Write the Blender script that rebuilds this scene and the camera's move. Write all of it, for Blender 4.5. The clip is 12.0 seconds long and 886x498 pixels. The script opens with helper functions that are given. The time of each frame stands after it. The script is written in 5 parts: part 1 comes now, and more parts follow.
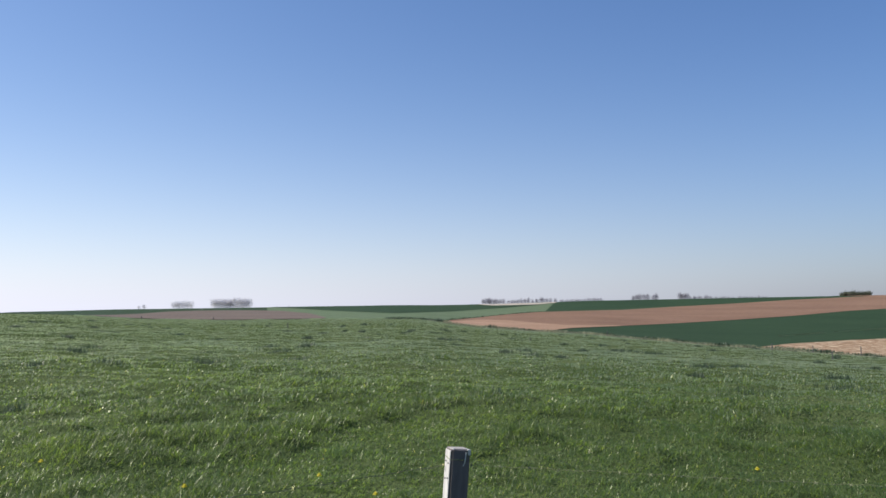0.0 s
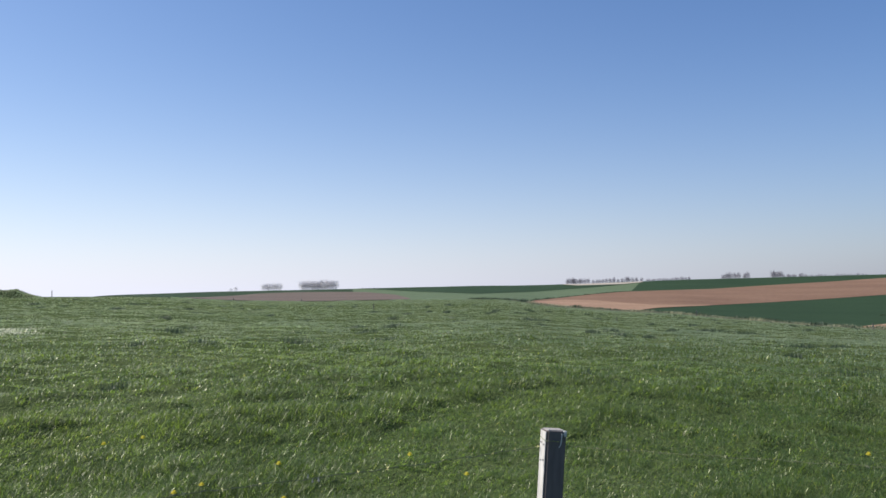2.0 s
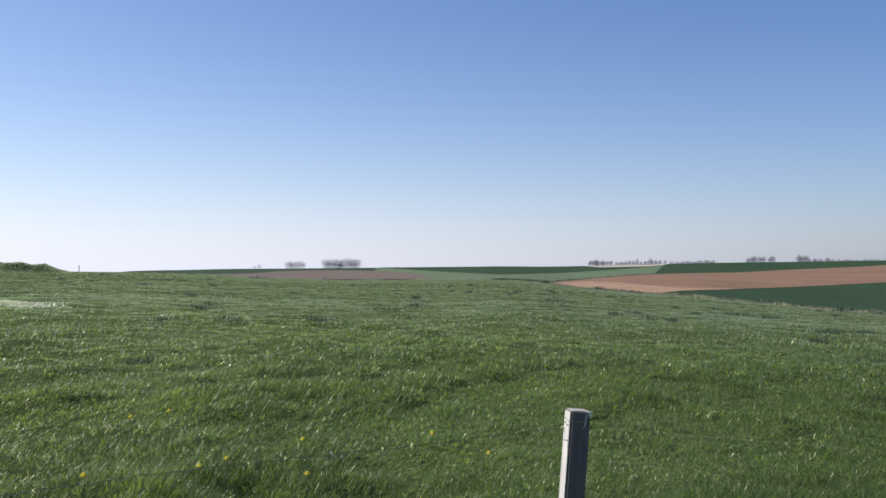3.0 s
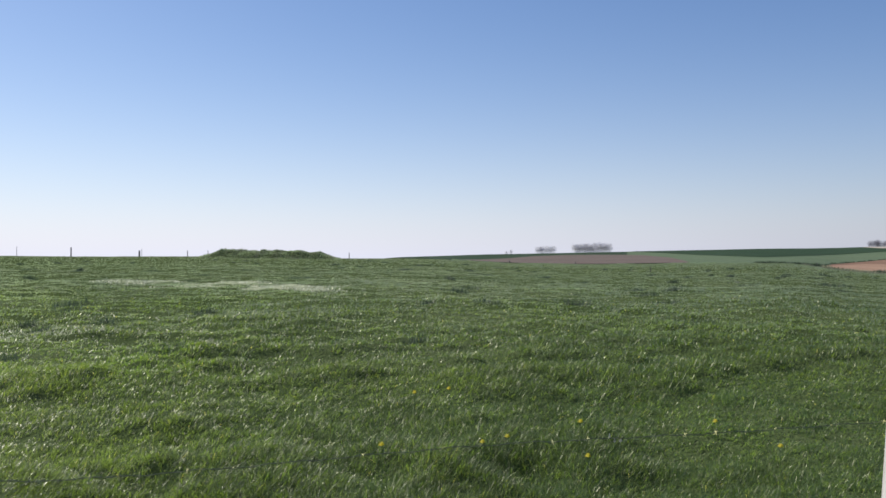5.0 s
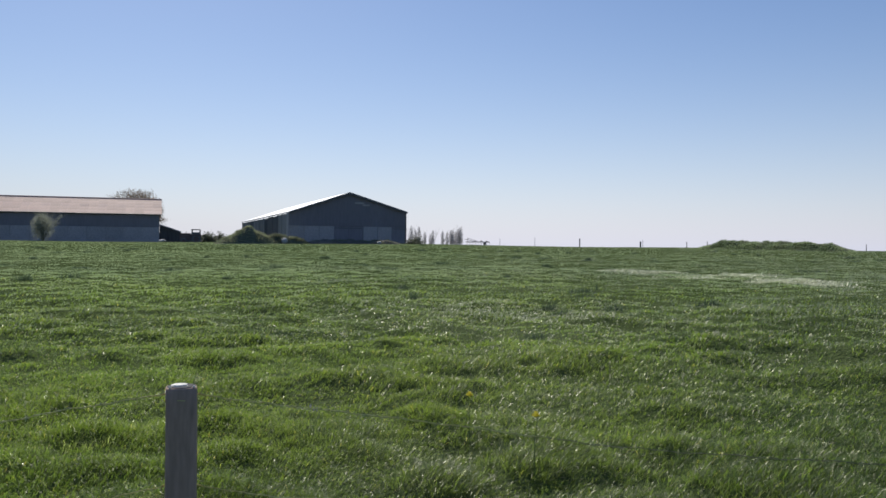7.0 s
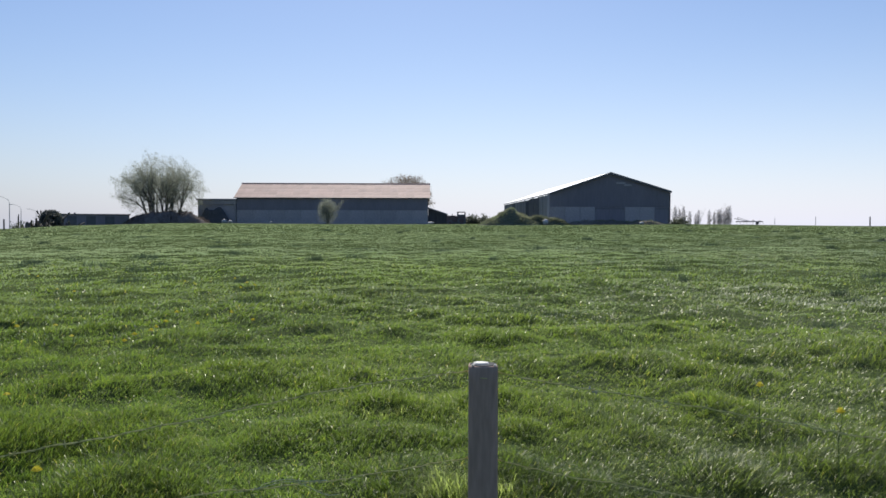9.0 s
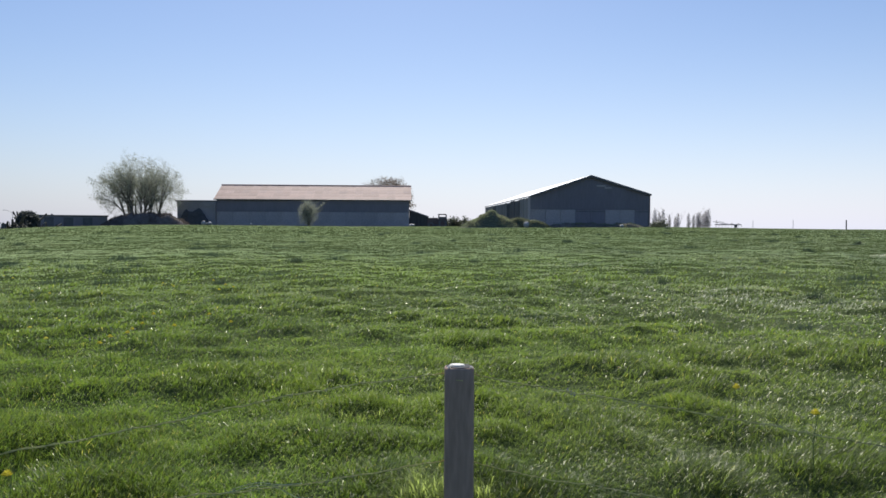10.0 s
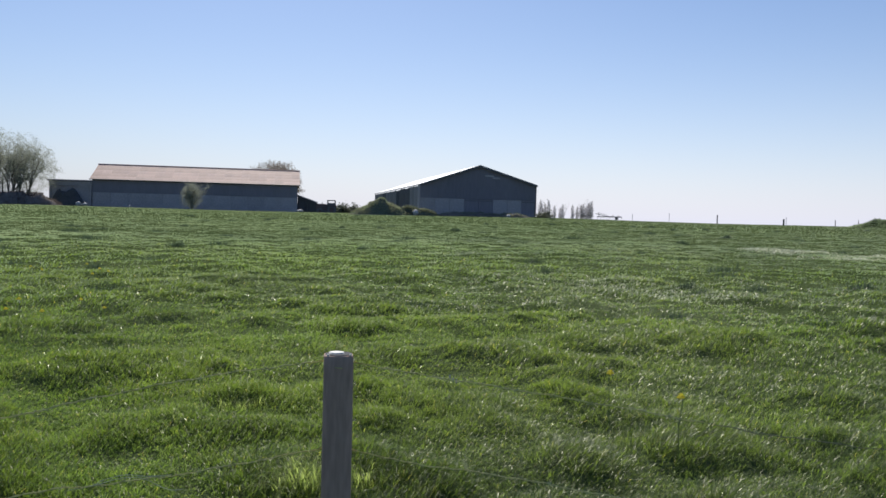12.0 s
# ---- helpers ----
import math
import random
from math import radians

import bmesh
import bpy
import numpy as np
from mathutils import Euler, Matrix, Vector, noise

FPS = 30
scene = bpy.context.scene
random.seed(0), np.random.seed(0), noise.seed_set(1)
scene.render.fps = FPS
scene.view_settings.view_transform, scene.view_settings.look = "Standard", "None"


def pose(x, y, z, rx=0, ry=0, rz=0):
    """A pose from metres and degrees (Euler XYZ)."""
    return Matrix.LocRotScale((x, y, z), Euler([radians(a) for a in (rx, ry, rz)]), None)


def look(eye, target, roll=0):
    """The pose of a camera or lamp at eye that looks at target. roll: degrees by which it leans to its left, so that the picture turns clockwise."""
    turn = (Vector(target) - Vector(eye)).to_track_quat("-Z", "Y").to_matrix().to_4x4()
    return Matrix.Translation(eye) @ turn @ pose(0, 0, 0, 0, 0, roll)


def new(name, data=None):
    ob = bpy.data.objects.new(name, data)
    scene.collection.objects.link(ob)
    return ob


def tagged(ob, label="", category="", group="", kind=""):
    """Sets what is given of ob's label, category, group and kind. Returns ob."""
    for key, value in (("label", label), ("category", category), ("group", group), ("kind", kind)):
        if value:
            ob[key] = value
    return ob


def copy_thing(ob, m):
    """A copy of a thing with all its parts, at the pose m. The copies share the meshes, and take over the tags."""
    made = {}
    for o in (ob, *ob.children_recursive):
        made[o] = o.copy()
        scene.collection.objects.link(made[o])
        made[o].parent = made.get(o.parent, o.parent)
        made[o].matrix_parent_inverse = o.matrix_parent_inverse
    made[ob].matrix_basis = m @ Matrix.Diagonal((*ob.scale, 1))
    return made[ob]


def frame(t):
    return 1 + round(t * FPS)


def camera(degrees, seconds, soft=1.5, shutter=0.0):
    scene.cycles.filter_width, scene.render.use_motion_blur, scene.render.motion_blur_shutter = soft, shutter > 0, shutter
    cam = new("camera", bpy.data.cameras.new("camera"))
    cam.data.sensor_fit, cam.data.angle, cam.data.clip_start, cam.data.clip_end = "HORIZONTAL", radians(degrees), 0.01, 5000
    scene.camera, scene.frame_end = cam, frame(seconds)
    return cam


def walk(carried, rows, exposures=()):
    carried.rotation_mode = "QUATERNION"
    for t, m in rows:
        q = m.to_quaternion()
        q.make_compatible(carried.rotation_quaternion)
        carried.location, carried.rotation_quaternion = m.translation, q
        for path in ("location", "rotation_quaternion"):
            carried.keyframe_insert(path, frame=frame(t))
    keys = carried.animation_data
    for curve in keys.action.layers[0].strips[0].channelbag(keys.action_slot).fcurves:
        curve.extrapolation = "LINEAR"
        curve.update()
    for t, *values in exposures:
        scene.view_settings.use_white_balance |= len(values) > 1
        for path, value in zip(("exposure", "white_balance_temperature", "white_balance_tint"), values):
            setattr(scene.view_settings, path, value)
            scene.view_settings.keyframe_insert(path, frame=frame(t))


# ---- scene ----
cam = camera(56.44, 12.0, soft=1.55)
EYE = 1.6
ROWS = [
    (0.0, 0.0, 0.0, 0.0, 0.0, 4.60, 0.06),
    (0.5, 0.004, 0.048, -0.009, 0.14, 4.20, 0.17),
    (1.0, -0.010, 0.064, -0.008, 1.39, 3.91, 0.52),
    (1.5, -0.032, 0.076, -0.011, 3.83, 3.64, 0.52),
    (2.0, -0.038, 0.085, -0.010, 5.79, 3.28, 0.40),
    (2.5, -0.042, 0.092, -0.013, 6.64, 2.85, -0.34),
    (2.7, -0.044, 0.093, -0.014, 6.73, 2.42, -0.36),
    (3.1, -0.059, 0.098, -0.015, 7.66, 1.75, -0.37),
    (3.5, -0.084, 0.104, -0.017, 9.67, 1.31, -0.34),
    (3.9, -0.113, 0.109, -0.020, 12.34, 1.07, -0.30),
    (4.3, -0.140, 0.111, -0.022, 15.25, 1.00, -0.28),
    (4.5, -0.152, 0.109, -0.024, 16.78, 1.01, -0.23),
    (5.0, -0.207, 0.076, -0.030, 24.56, 0.79, 0.12),
    (5.5, -0.216, -0.001, -0.019, 36.32, 1.05, -0.08),
    (6.0, -0.208, -0.025, -0.032, 45.15, 0.93, -1.09),
    (6.5, -0.174, -0.083, -0.020, 51.89, 0.30, -1.00),
    (7.0, -0.182, -0.105, -0.018, 58.16, 0.08, -0.42),
    (7.5, -0.208, -0.151, -0.008, 64.38, 0.03, -0.29),
    (7.7, -0.213, -0.162, -0.008, 66.23, -0.09, -0.26),
    (8.1, -0.221, -0.183, -0.009, 69.96, -0.41, -0.21),
    (8.5, -0.229, -0.203, -0.010, 73.36, -0.86, -0.15),
    (8.9, -0.236, -0.215, -0.011, 75.73, -1.26, -0.11),
    (9.3, -0.238, -0.215, -0.012, 76.40, -1.40, -0.09),
    (9.5, -0.237, -0.210, -0.009, 76.14, -1.36, -0.09),
    (10.0, -0.244, -0.196, -0.014, 74.74, -1.16, -0.25),
    (10.5, -0.257, -0.184, -0.013, 73.84, -1.21, -0.89),
    (11.0, -0.260, -0.195, -0.020, 73.43, -1.61, -1.47),
    (11.5, -0.262, -0.192, -0.022, 72.18, -1.98, -1.27),
    (12.0, -0.237, -0.171, -0.013, 67.08, -1.92, -1.40),
]
walk(cam, [(t, pose(x, y, EYE + z, 90 + pitch, roll, yaw)) for t, x, y, z, yaw, pitch, roll in ROWS],
     exposures=[(0.0, 0.44), (2.5, 0.42), (4.5, 0.34), (5.0, 0.25), (5.5, 0.13), (6.0, 0.05), (6.5, 0.02), (7.5, 0.08), (9.5, 0.26), (11.0, 0.16), (12.0, 0.19)])

# ---- light: one sun behind the farm, clear spring sky ----
SUN_AZ, SUN_EL = 78.0, 44.0          # degrees left of the first view, degrees up
world = bpy.data.worlds.new("sky")
scene.world = world
world.use_nodes = True
wn = world.node_tree
sky = wn.nodes.new("ShaderNodeTexSky")
sky.sky_type = "NISHITA"
sky.sun_disc = False
sky.sun_elevation = radians(SUN_EL)
sky.sun_rotation = radians(-SUN_AZ)
sky.altitude, sky.air_density, sky.dust_density, sky.ozone_density = 0, 1.0, 0.35, 2.5
# spring haze whitens the sky towards the horizon
geo_w = wn.nodes.new("ShaderNodeTexCoord")
sep = wn.nodes.new("ShaderNodeSeparateXYZ")
wn.links.new(geo_w.outputs["Generated"], sep.inputs[0])
inv = wn.nodes.new("ShaderNodeMath")
inv.operation, inv.use_clamp = "SUBTRACT", True
inv.inputs[0].default_value = 1.0
wn.links.new(sep.outputs["Z"], inv.inputs[1])
pw = wn.nodes.new("ShaderNodeMath")
pw.operation = "POWER"
pw.inputs[1].default_value = 10.0
wn.links.new(inv.outputs[0], pw.inputs[0])
sc = wn.nodes.new("ShaderNodeMath")
sc.operation = "MULTIPLY"
sc.inputs[1].default_value = 0.92
wn.links.new(pw.outputs[0], sc.inputs[0])
sat = wn.nodes.new("ShaderNodeHueSaturation")
sat.inputs["Saturation"].default_value = 1.18
tone = wn.nodes.new("ShaderNodeMix")
tone.data_type, tone.blend_type = "RGBA", "MULTIPLY"
tone.inputs[0].default_value = 1.0
wn.links.new(sky.outputs[0], tone.inputs[6])
wn.links.new(tone.outputs[2], sat.inputs["Color"])
side = wn.nodes.new("ShaderNodeVectorMath")
side.operation = "DOT_PRODUCT"
side.inputs[1].default_value = (-math.sin(radians(SUN_AZ)), math.cos(radians(SUN_AZ)), 0)
wn.links.new(geo_w.outputs["Generated"], side.inputs[0])
warm = wn.nodes.new("ShaderNodeMapRange")
warm.inputs["From Min"].default_value, warm.inputs["From Max"].default_value = -0.3, 0.95
wn.links.new(side.outputs["Value"], warm.inputs[0])
pale = wn.nodes.new("ShaderNodeMapRange")
pale.inputs["To Min"].default_value, pale.inputs["To Max"].default_value = 1.18, 1.06
wn.links.new(warm.outputs[0], pale.inputs[0])
wn.links.new(pale.outputs[0], sat.inputs["Saturation"])
cast = wn.nodes.new("ShaderNodeMix")
cast.data_type = "RGBA"
cast.inputs[6].default_value, cast.inputs[7].default_value = (1.08, 1.03, 1.13, 1), (0.935, 0.93, 1.01, 1)
wn.links.new(warm.outputs[0], cast.inputs[0])
wn.links.new(cast.outputs[2], tone.inputs[7])
haze_tone = wn.nodes.new("ShaderNodeMix")
haze_tone.data_type = "RGBA"
haze_tone.inputs[6].default_value, haze_tone.inputs[7].default_value = (2.35, 2.75, 3.75, 1), (7.9, 8.2, 9.9, 1)
hazy = wn.nodes.new("ShaderNodeVectorMath")
hazy.operation = "DOT_PRODUCT"
hazy.inputs[1].default_value = (-math.sin(radians(50.0)), math.cos(radians(50.0)), 0)
wn.links.new(geo_w.outputs["Generated"], hazy.inputs[0])
bank = wn.nodes.new("ShaderNodeMapRange")
bank.inputs["From Min"].default_value, bank.inputs["From Max"].default_value = 0.2, 1.0
wn.links.new(hazy.outputs["Value"], bank.inputs[0])
wn.links.new(bank.outputs[0], haze_tone.inputs[0])
hz = wn.nodes.new("ShaderNodeMix")
hz.data_type = "RGBA"
wn.links.new(haze_tone.outputs[2], hz.inputs[7])
wn.links.new(sc.outputs[0], hz.inputs[0])
wn.links.new(sat.outputs[0], hz.inputs[6])
wn.nodes["Background"].inputs["Strength"].default_value = 0.088
wn.links.new(hz.outputs[2], wn.nodes["Background"].inputs["Color"])
sun_data = bpy.data.lights.new("sun", "SUN")
sun_data.energy, sun_data.angle, sun_data.color = 5.0, radians(0.53), (1.0, 0.95, 0.86)
sun = new("sun", sun_data)
sd = Vector((-math.sin(radians(SUN_AZ)) * math.cos(radians(SUN_EL)), math.cos(radians(SUN_AZ)) * math.cos(radians(SUN_EL)), math.sin(radians(SUN_EL))))
sun.matrix_world = look(sd * 300, (0, 0, 0))


# ---- materials ----
def material(name, colors, scale=1.0, rough=0.8, bump=0.0, fine=None, metal=0.0, spec=0.5, rand=0.0, detail=6.0, stretch=(1, 1, 1), bump_scale=None, grain=0.18):
    """Noise-mixed colours at a coarse and a fine scale, with relief and a random shift for each object."""
    m = bpy.data.materials.new(name)
    m.use_nodes = True
    nt = m.node_tree
    bs = nt.nodes["Principled BSDF"]
    bs.inputs["Roughness"].default_value = rough
    bs.inputs["Metallic"].default_value = metal
    bs.inputs["Specular IOR Level"].default_value = spec
    tc = nt.nodes.new("ShaderNodeTexCoord")
    mp = nt.nodes.new("ShaderNodeMapping")
    mp.inputs["Scale"].default_value = stretch
    nt.links.new(tc.outputs["Object"], mp.inputs[0])
    n1 = nt.nodes.new("ShaderNodeTexNoise")
    n1.inputs["Scale"].default_value = scale
    n1.inputs["Detail"].default_value = detail
    nt.links.new(mp.outputs[0], n1.inputs["Vector"])
    ramp = nt.nodes.new("ShaderNodeValToRGB")
    n = len(colors)
    while len(ramp.color_ramp.elements) < n:
        ramp.color_ramp.elements.new(0.5)
    for i, c in enumerate(colors):
        ramp.color_ramp.elements[i].position = 0.3 + 0.4 * i / max(1, n - 1)
        ramp.color_ramp.elements[i].color = (*c, 1)
    nt.links.new(n1.outputs["Fac"], ramp.inputs[0])
    out = ramp.outputs[0]
    n2 = nt.nodes.new("ShaderNodeTexNoise")
    n2.inputs["Scale"].default_value = fine or scale * 9
    n2.inputs["Detail"].default_value = 4
    nt.links.new(mp.outputs[0], n2.inputs["Vector"])
    hsv = nt.nodes.new("ShaderNodeHueSaturation")
    mr = nt.nodes.new("ShaderNodeMapRange")
    mr.inputs["From Min"].default_value, mr.inputs["From Max"].default_value = 0.3, 0.7
    mr.inputs["To Min"].default_value, mr.inputs["To Max"].default_value = 1 - grain, 1 + grain
    nt.links.new(n2.outputs["Fac"], mr.inputs[0])
    val = mr.outputs[0]
    if rand:
        oi = nt.nodes.new("ShaderNodeObjectInfo")
        m2 = nt.nodes.new("ShaderNodeMapRange")
        m2.inputs["To Min"].default_value, m2.inputs["To Max"].default_value = 1 - rand, 1 + rand
        nt.links.new(oi.outputs["Random"], m2.inputs[0])
        mul = nt.nodes.new("ShaderNodeMath")
        mul.operation = "MULTIPLY"
        nt.links.new(val, mul.inputs[0])
        nt.links.new(m2.outputs[0], mul.inputs[1])
        val = mul.outputs[0]
    nt.links.new(val, hsv.inputs["Value"])
    nt.links.new(out, hsv.inputs["Color"])
    nt.links.new(hsv.outputs[0], bs.inputs["Base Color"])
    if bump:
        b = nt.nodes.new("ShaderNodeBump")
        b.inputs["Strength"].default_value = 0.8
        b.inputs["Distance"].default_value = bump
        src = n2
        if bump_scale:
            src = nt.nodes.new("ShaderNodeTexNoise")
            src.inputs["Scale"].default_value = bump_scale
            src.inputs["Detail"].default_value = 3
            nt.links.new(mp.outputs[0], src.inputs["Vector"])
        nt.links.new(src.outputs["Fac"], b.inputs["Height"])
        nt.links.new(b.outputs[0], bs.inputs["Normal"])
    return m


def leaf_material(name, dark, light, rough=0.45, through_light=0.4, patch=0.6, tint=None, spec=0.5, glow=(1.0, 1.0, 1.0), glossy=None, dry=None, vary=0.30, wax=(1.0, 1.0, 1.0), mottle=None):
    """Leaves and blades: each island its own tone, patches over the ground, light shining through."""
    m = bpy.data.materials.new(name)
    m.use_nodes = True
    nt = m.node_tree
    bs = nt.nodes["Principled BSDF"]
    outn = nt.nodes["Material Output"]
    bs.inputs["Roughness"].default_value = rough
    bs.inputs["Specular IOR Level"].default_value = spec
    bs.inputs["Specular Tint"].default_value = (*wax, 1)
    geo = nt.nodes.new("ShaderNodeNewGeometry")
    tc = nt.nodes.new("ShaderNodeTexCoord")
    mix = nt.nodes.new("ShaderNodeMix")
    mix.data_type = "RGBA"
    mix.inputs[6].default_value, mix.inputs[7].default_value = (*dark, 1), (*light, 1)
    nz = nt.nodes.new("ShaderNodeTexNoise")
    nz.inputs["Scale"].default_value = patch
    nz.inputs["Detail"].default_value = 5
    nt.links.new(tc.outputs["Object"], nz.inputs["Vector"])
    stretch = nt.nodes.new("ShaderNodeMapRange")
    stretch.inputs["From Min"].default_value, stretch.inputs["From Max"].default_value = 0.32, 0.68
    nt.links.new(nz.outputs["Fac"], stretch.inputs[0])
    if glossy:
        # a share of the blades is smooth and shiny, more of them in some patches
        sh = nt.nodes.new("ShaderNodeMath")
        sh.operation = "MULTIPLY_ADD"
        sh.inputs[1].default_value = 0.4
        nt.links.new(stretch.outputs[0], sh.inputs[0])
        nt.links.new(geo.outputs["Random Per Island"], sh.inputs[2])
        pick = nt.nodes.new("ShaderNodeMapRange")
        pick.inputs["From Min"].default_value, pick.inputs["From Max"].default_value = glossy[1], glossy[1] + 0.06
        pick.inputs["To Min"].default_value, pick.inputs["To Max"].default_value = rough, glossy[0]
        nt.links.new(sh.outputs[0], pick.inputs[0])
        nt.links.new(pick.outputs[0], bs.inputs["Roughness"])
    ad = nt.nodes.new("ShaderNodeMath")
    ad.operation = "MULTIPLY_ADD"
    nt.links.new(geo.outputs["Random Per Island"], ad.inputs[0])
    ad.inputs[1].default_value = vary
    half = nt.nodes.new("ShaderNodeMath")
    half.operation = "MULTIPLY"
    half.inputs[1].default_value = 0.35 if mottle else 0.5
    nt.links.new(stretch.outputs[0], half.inputs[0])
    if mottle:
        # bunches a hand's breadth or less across differ in tone
        fleck = nt.nodes.new("ShaderNodeTexNoise")
        fleck.inputs["Scale"].default_value = mottle[0]
        fleck.inputs["Detail"].default_value = 1.5
        nt.links.new(tc.outputs["Object"], fleck.inputs["Vector"])
        spread = nt.nodes.new("ShaderNodeMapRange")
        spread.inputs["From Min"].default_value, spread.inputs["From Max"].default_value = 0.36, 0.64
        spread.inputs["To Max"].default_value = mottle[1]
        nt.links.new(fleck.outputs["Fac"], spread.inputs[0])
        both = nt.nodes.new("ShaderNodeMath")
        nt.links.new(half.outputs[0], both.inputs[0])
        nt.links.new(spread.outputs[0], both.inputs[1])
        half = both
    nt.links.new(half.outputs[0], ad.inputs[2])
    nt.links.new(ad.outputs[0], mix.inputs[0])
    col = mix.outputs[2]
    if tint:
        big = nt.nodes.new("ShaderNodeTexNoise")
        big.inputs["Scale"].default_value = tint[1]
        big.inputs["Detail"].default_value = 3
        nt.links.new(tc.outputs["Object"], big.inputs["Vector"])
        mr = nt.nodes.new("ShaderNodeMapRange")
        mr.inputs["From Min"].default_value, mr.inputs["From Max"].default_value = 0.45, 0.7
        nt.links.new(big.outputs["Fac"], mr.inputs[0])
        mx = nt.nodes.new("ShaderNodeMix")
        mx.data_type = "RGBA"
        mx.inputs[7].default_value = (*tint[0], 1)
        nt.links.new(mr.outputs[0], mx.inputs[0])
        nt.links.new(col, mx.inputs[6])
        col = mx.outputs[2]
    # a few straw-coloured blades paint the bright specks of sunlit grass
    if dry:
        old = nt.nodes.new("ShaderNodeMapRange")
        old.inputs["From Min"].default_value, old.inputs["From Max"].default_value = 1 - dry[1], 1 - dry[1] + 0.02
        nt.links.new(geo.outputs["Random Per Island"], old.inputs[0])
        md = nt.nodes.new("ShaderNodeMix")
        md.data_type = "RGBA"
        md.inputs[7].default_value = (*dry[0], 1)
        nt.links.new(old.outputs[0], md.inputs[0])
        nt.links.new(col, md.inputs[6])
        col = md.outputs[2]
    nt.links.new(col, bs.inputs["Base Color"])
    tr = nt.nodes.new("ShaderNodeBsdfTranslucent")
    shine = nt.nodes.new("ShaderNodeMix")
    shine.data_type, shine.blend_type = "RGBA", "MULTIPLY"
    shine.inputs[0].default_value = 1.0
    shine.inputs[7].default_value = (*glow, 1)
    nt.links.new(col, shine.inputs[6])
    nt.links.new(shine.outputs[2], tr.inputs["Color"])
    ms = nt.nodes.new("ShaderNodeMixShader")
    ms.inputs[0].default_value = through_light
    nt.links.new(bs.outputs[0], ms.inputs[1])
    nt.links.new(tr.outputs[0], ms.inputs[2])
    nt.links.new(ms.outputs[0], outn.inputs["Surface"])
    return m


M_SOIL = material("pasture_turf", [(0.044, 0.064, 0.024), (0.060, 0.082, 0.032), (0.080, 0.102, 0.046)], 0.25, 1.0, 0.05, 9.0, bump_scale=28.0, spec=0.0)
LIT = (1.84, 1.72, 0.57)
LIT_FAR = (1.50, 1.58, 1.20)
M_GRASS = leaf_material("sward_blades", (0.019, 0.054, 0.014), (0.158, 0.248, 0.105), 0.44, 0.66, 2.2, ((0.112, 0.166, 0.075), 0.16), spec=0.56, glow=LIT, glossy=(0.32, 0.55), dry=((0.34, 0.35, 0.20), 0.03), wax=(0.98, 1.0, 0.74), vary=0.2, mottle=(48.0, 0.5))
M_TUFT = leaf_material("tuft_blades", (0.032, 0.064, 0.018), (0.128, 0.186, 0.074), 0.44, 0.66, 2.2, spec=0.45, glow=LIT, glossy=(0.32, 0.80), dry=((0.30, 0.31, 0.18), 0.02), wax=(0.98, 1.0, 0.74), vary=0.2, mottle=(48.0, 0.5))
# far blades are paler and greyer: distance haze put into their colour
M_GRASS_FAR = leaf_material("hazed_far_sward", (0.206, 0.260, 0.172), (0.268, 0.322, 0.212), 0.50, 0.54, 1.2, ((0.244, 0.284, 0.188), 0.10), spec=0.18, glow=LIT_FAR, glossy=(0.42, 0.80), vary=0.18)
M_TUFT_FAR = leaf_material("hazed_far_tufts", (0.182, 0.232, 0.150), (0.236, 0.288, 0.186), 0.55, 0.57, 1.6, spec=0.3, glow=LIT_FAR)
M_TUSSOCK = leaf_material("tussock_blades", (0.045, 0.076, 0.042), (0.095, 0.132, 0.074), 0.45, 0.45, 1.6, spec=0.3)
# blades for the streaks, sun glints put into their near-white green
M_PALE = leaf_material("pale_glint_sward", (0.40, 0.44, 0.28), (0.60, 0.63, 0.44), 0.4, 0.45, 0.6, spec=0.5)
M_STRAW = leaf_material("pale_grass", (0.280, 0.275, 0.160), (0.460, 0.450, 0.290), 0.6, 0.4, 0.6, spec=0.3)
M_SEED = leaf_material("pale_seeding_grass", (0.300, 0.370, 0.120), (0.520, 0.580, 0.230), 0.50, 0.78, 3.0, spec=0.2, glow=(1.25, 1.30, 0.95))
M_WEED = leaf_material("rough_weeds", (0.150, 0.168, 0.110), (0.265, 0.288, 0.190), 0.6, 0.38, 0.4, spec=0.3, glow=(1.0, 1.0, 0.95))
M_CROP = material("winter_wheat", [(0.016, 0.036, 0.014), (0.025, 0.049, 0.020)], 0.02, 0.9, 0.3, 0.6, spec=0.10)
M_CROP2 = material("young_barley", [(0.084, 0.120, 0.068), (0.104, 0.138, 0.082)], 0.015, 0.95, 0.3, 0.5, spec=0.05)
M_TILLED = material("harrowed_soil", [(0.148, 0.088, 0.059), (0.200, 0.122, 0.082)], 0.02, 0.95, 0.3, 0.5, spec=0.1)
M_TILLED2 = material("reddish_soil", [(0.106, 0.083, 0.070), (0.134, 0.105, 0.088)], 0.015, 0.95, 0.3, 0.5, spec=0.1)
M_STUBBLE = material("straw_stubble", [(0.150, 0.090, 0.052), (0.250, 0.160, 0.096), (0.600, 0.510, 0.370)], 0.55, 0.95, 0.3, 2.5, spec=0.1)
M_HEADLAND = material("dry_crumbled_soil", [(0.235, 0.148, 0.098), (0.300, 0.196, 0.134)], 0.03, 0.95, 0.3, 0.6, spec=0.1)
M_VERGE = material("rough_verge", [(0.300, 0.265, 0.225), (0.380, 0.335, 0.285)], 0.08, 0.95, 0.3, 1.0, spec=0.1)
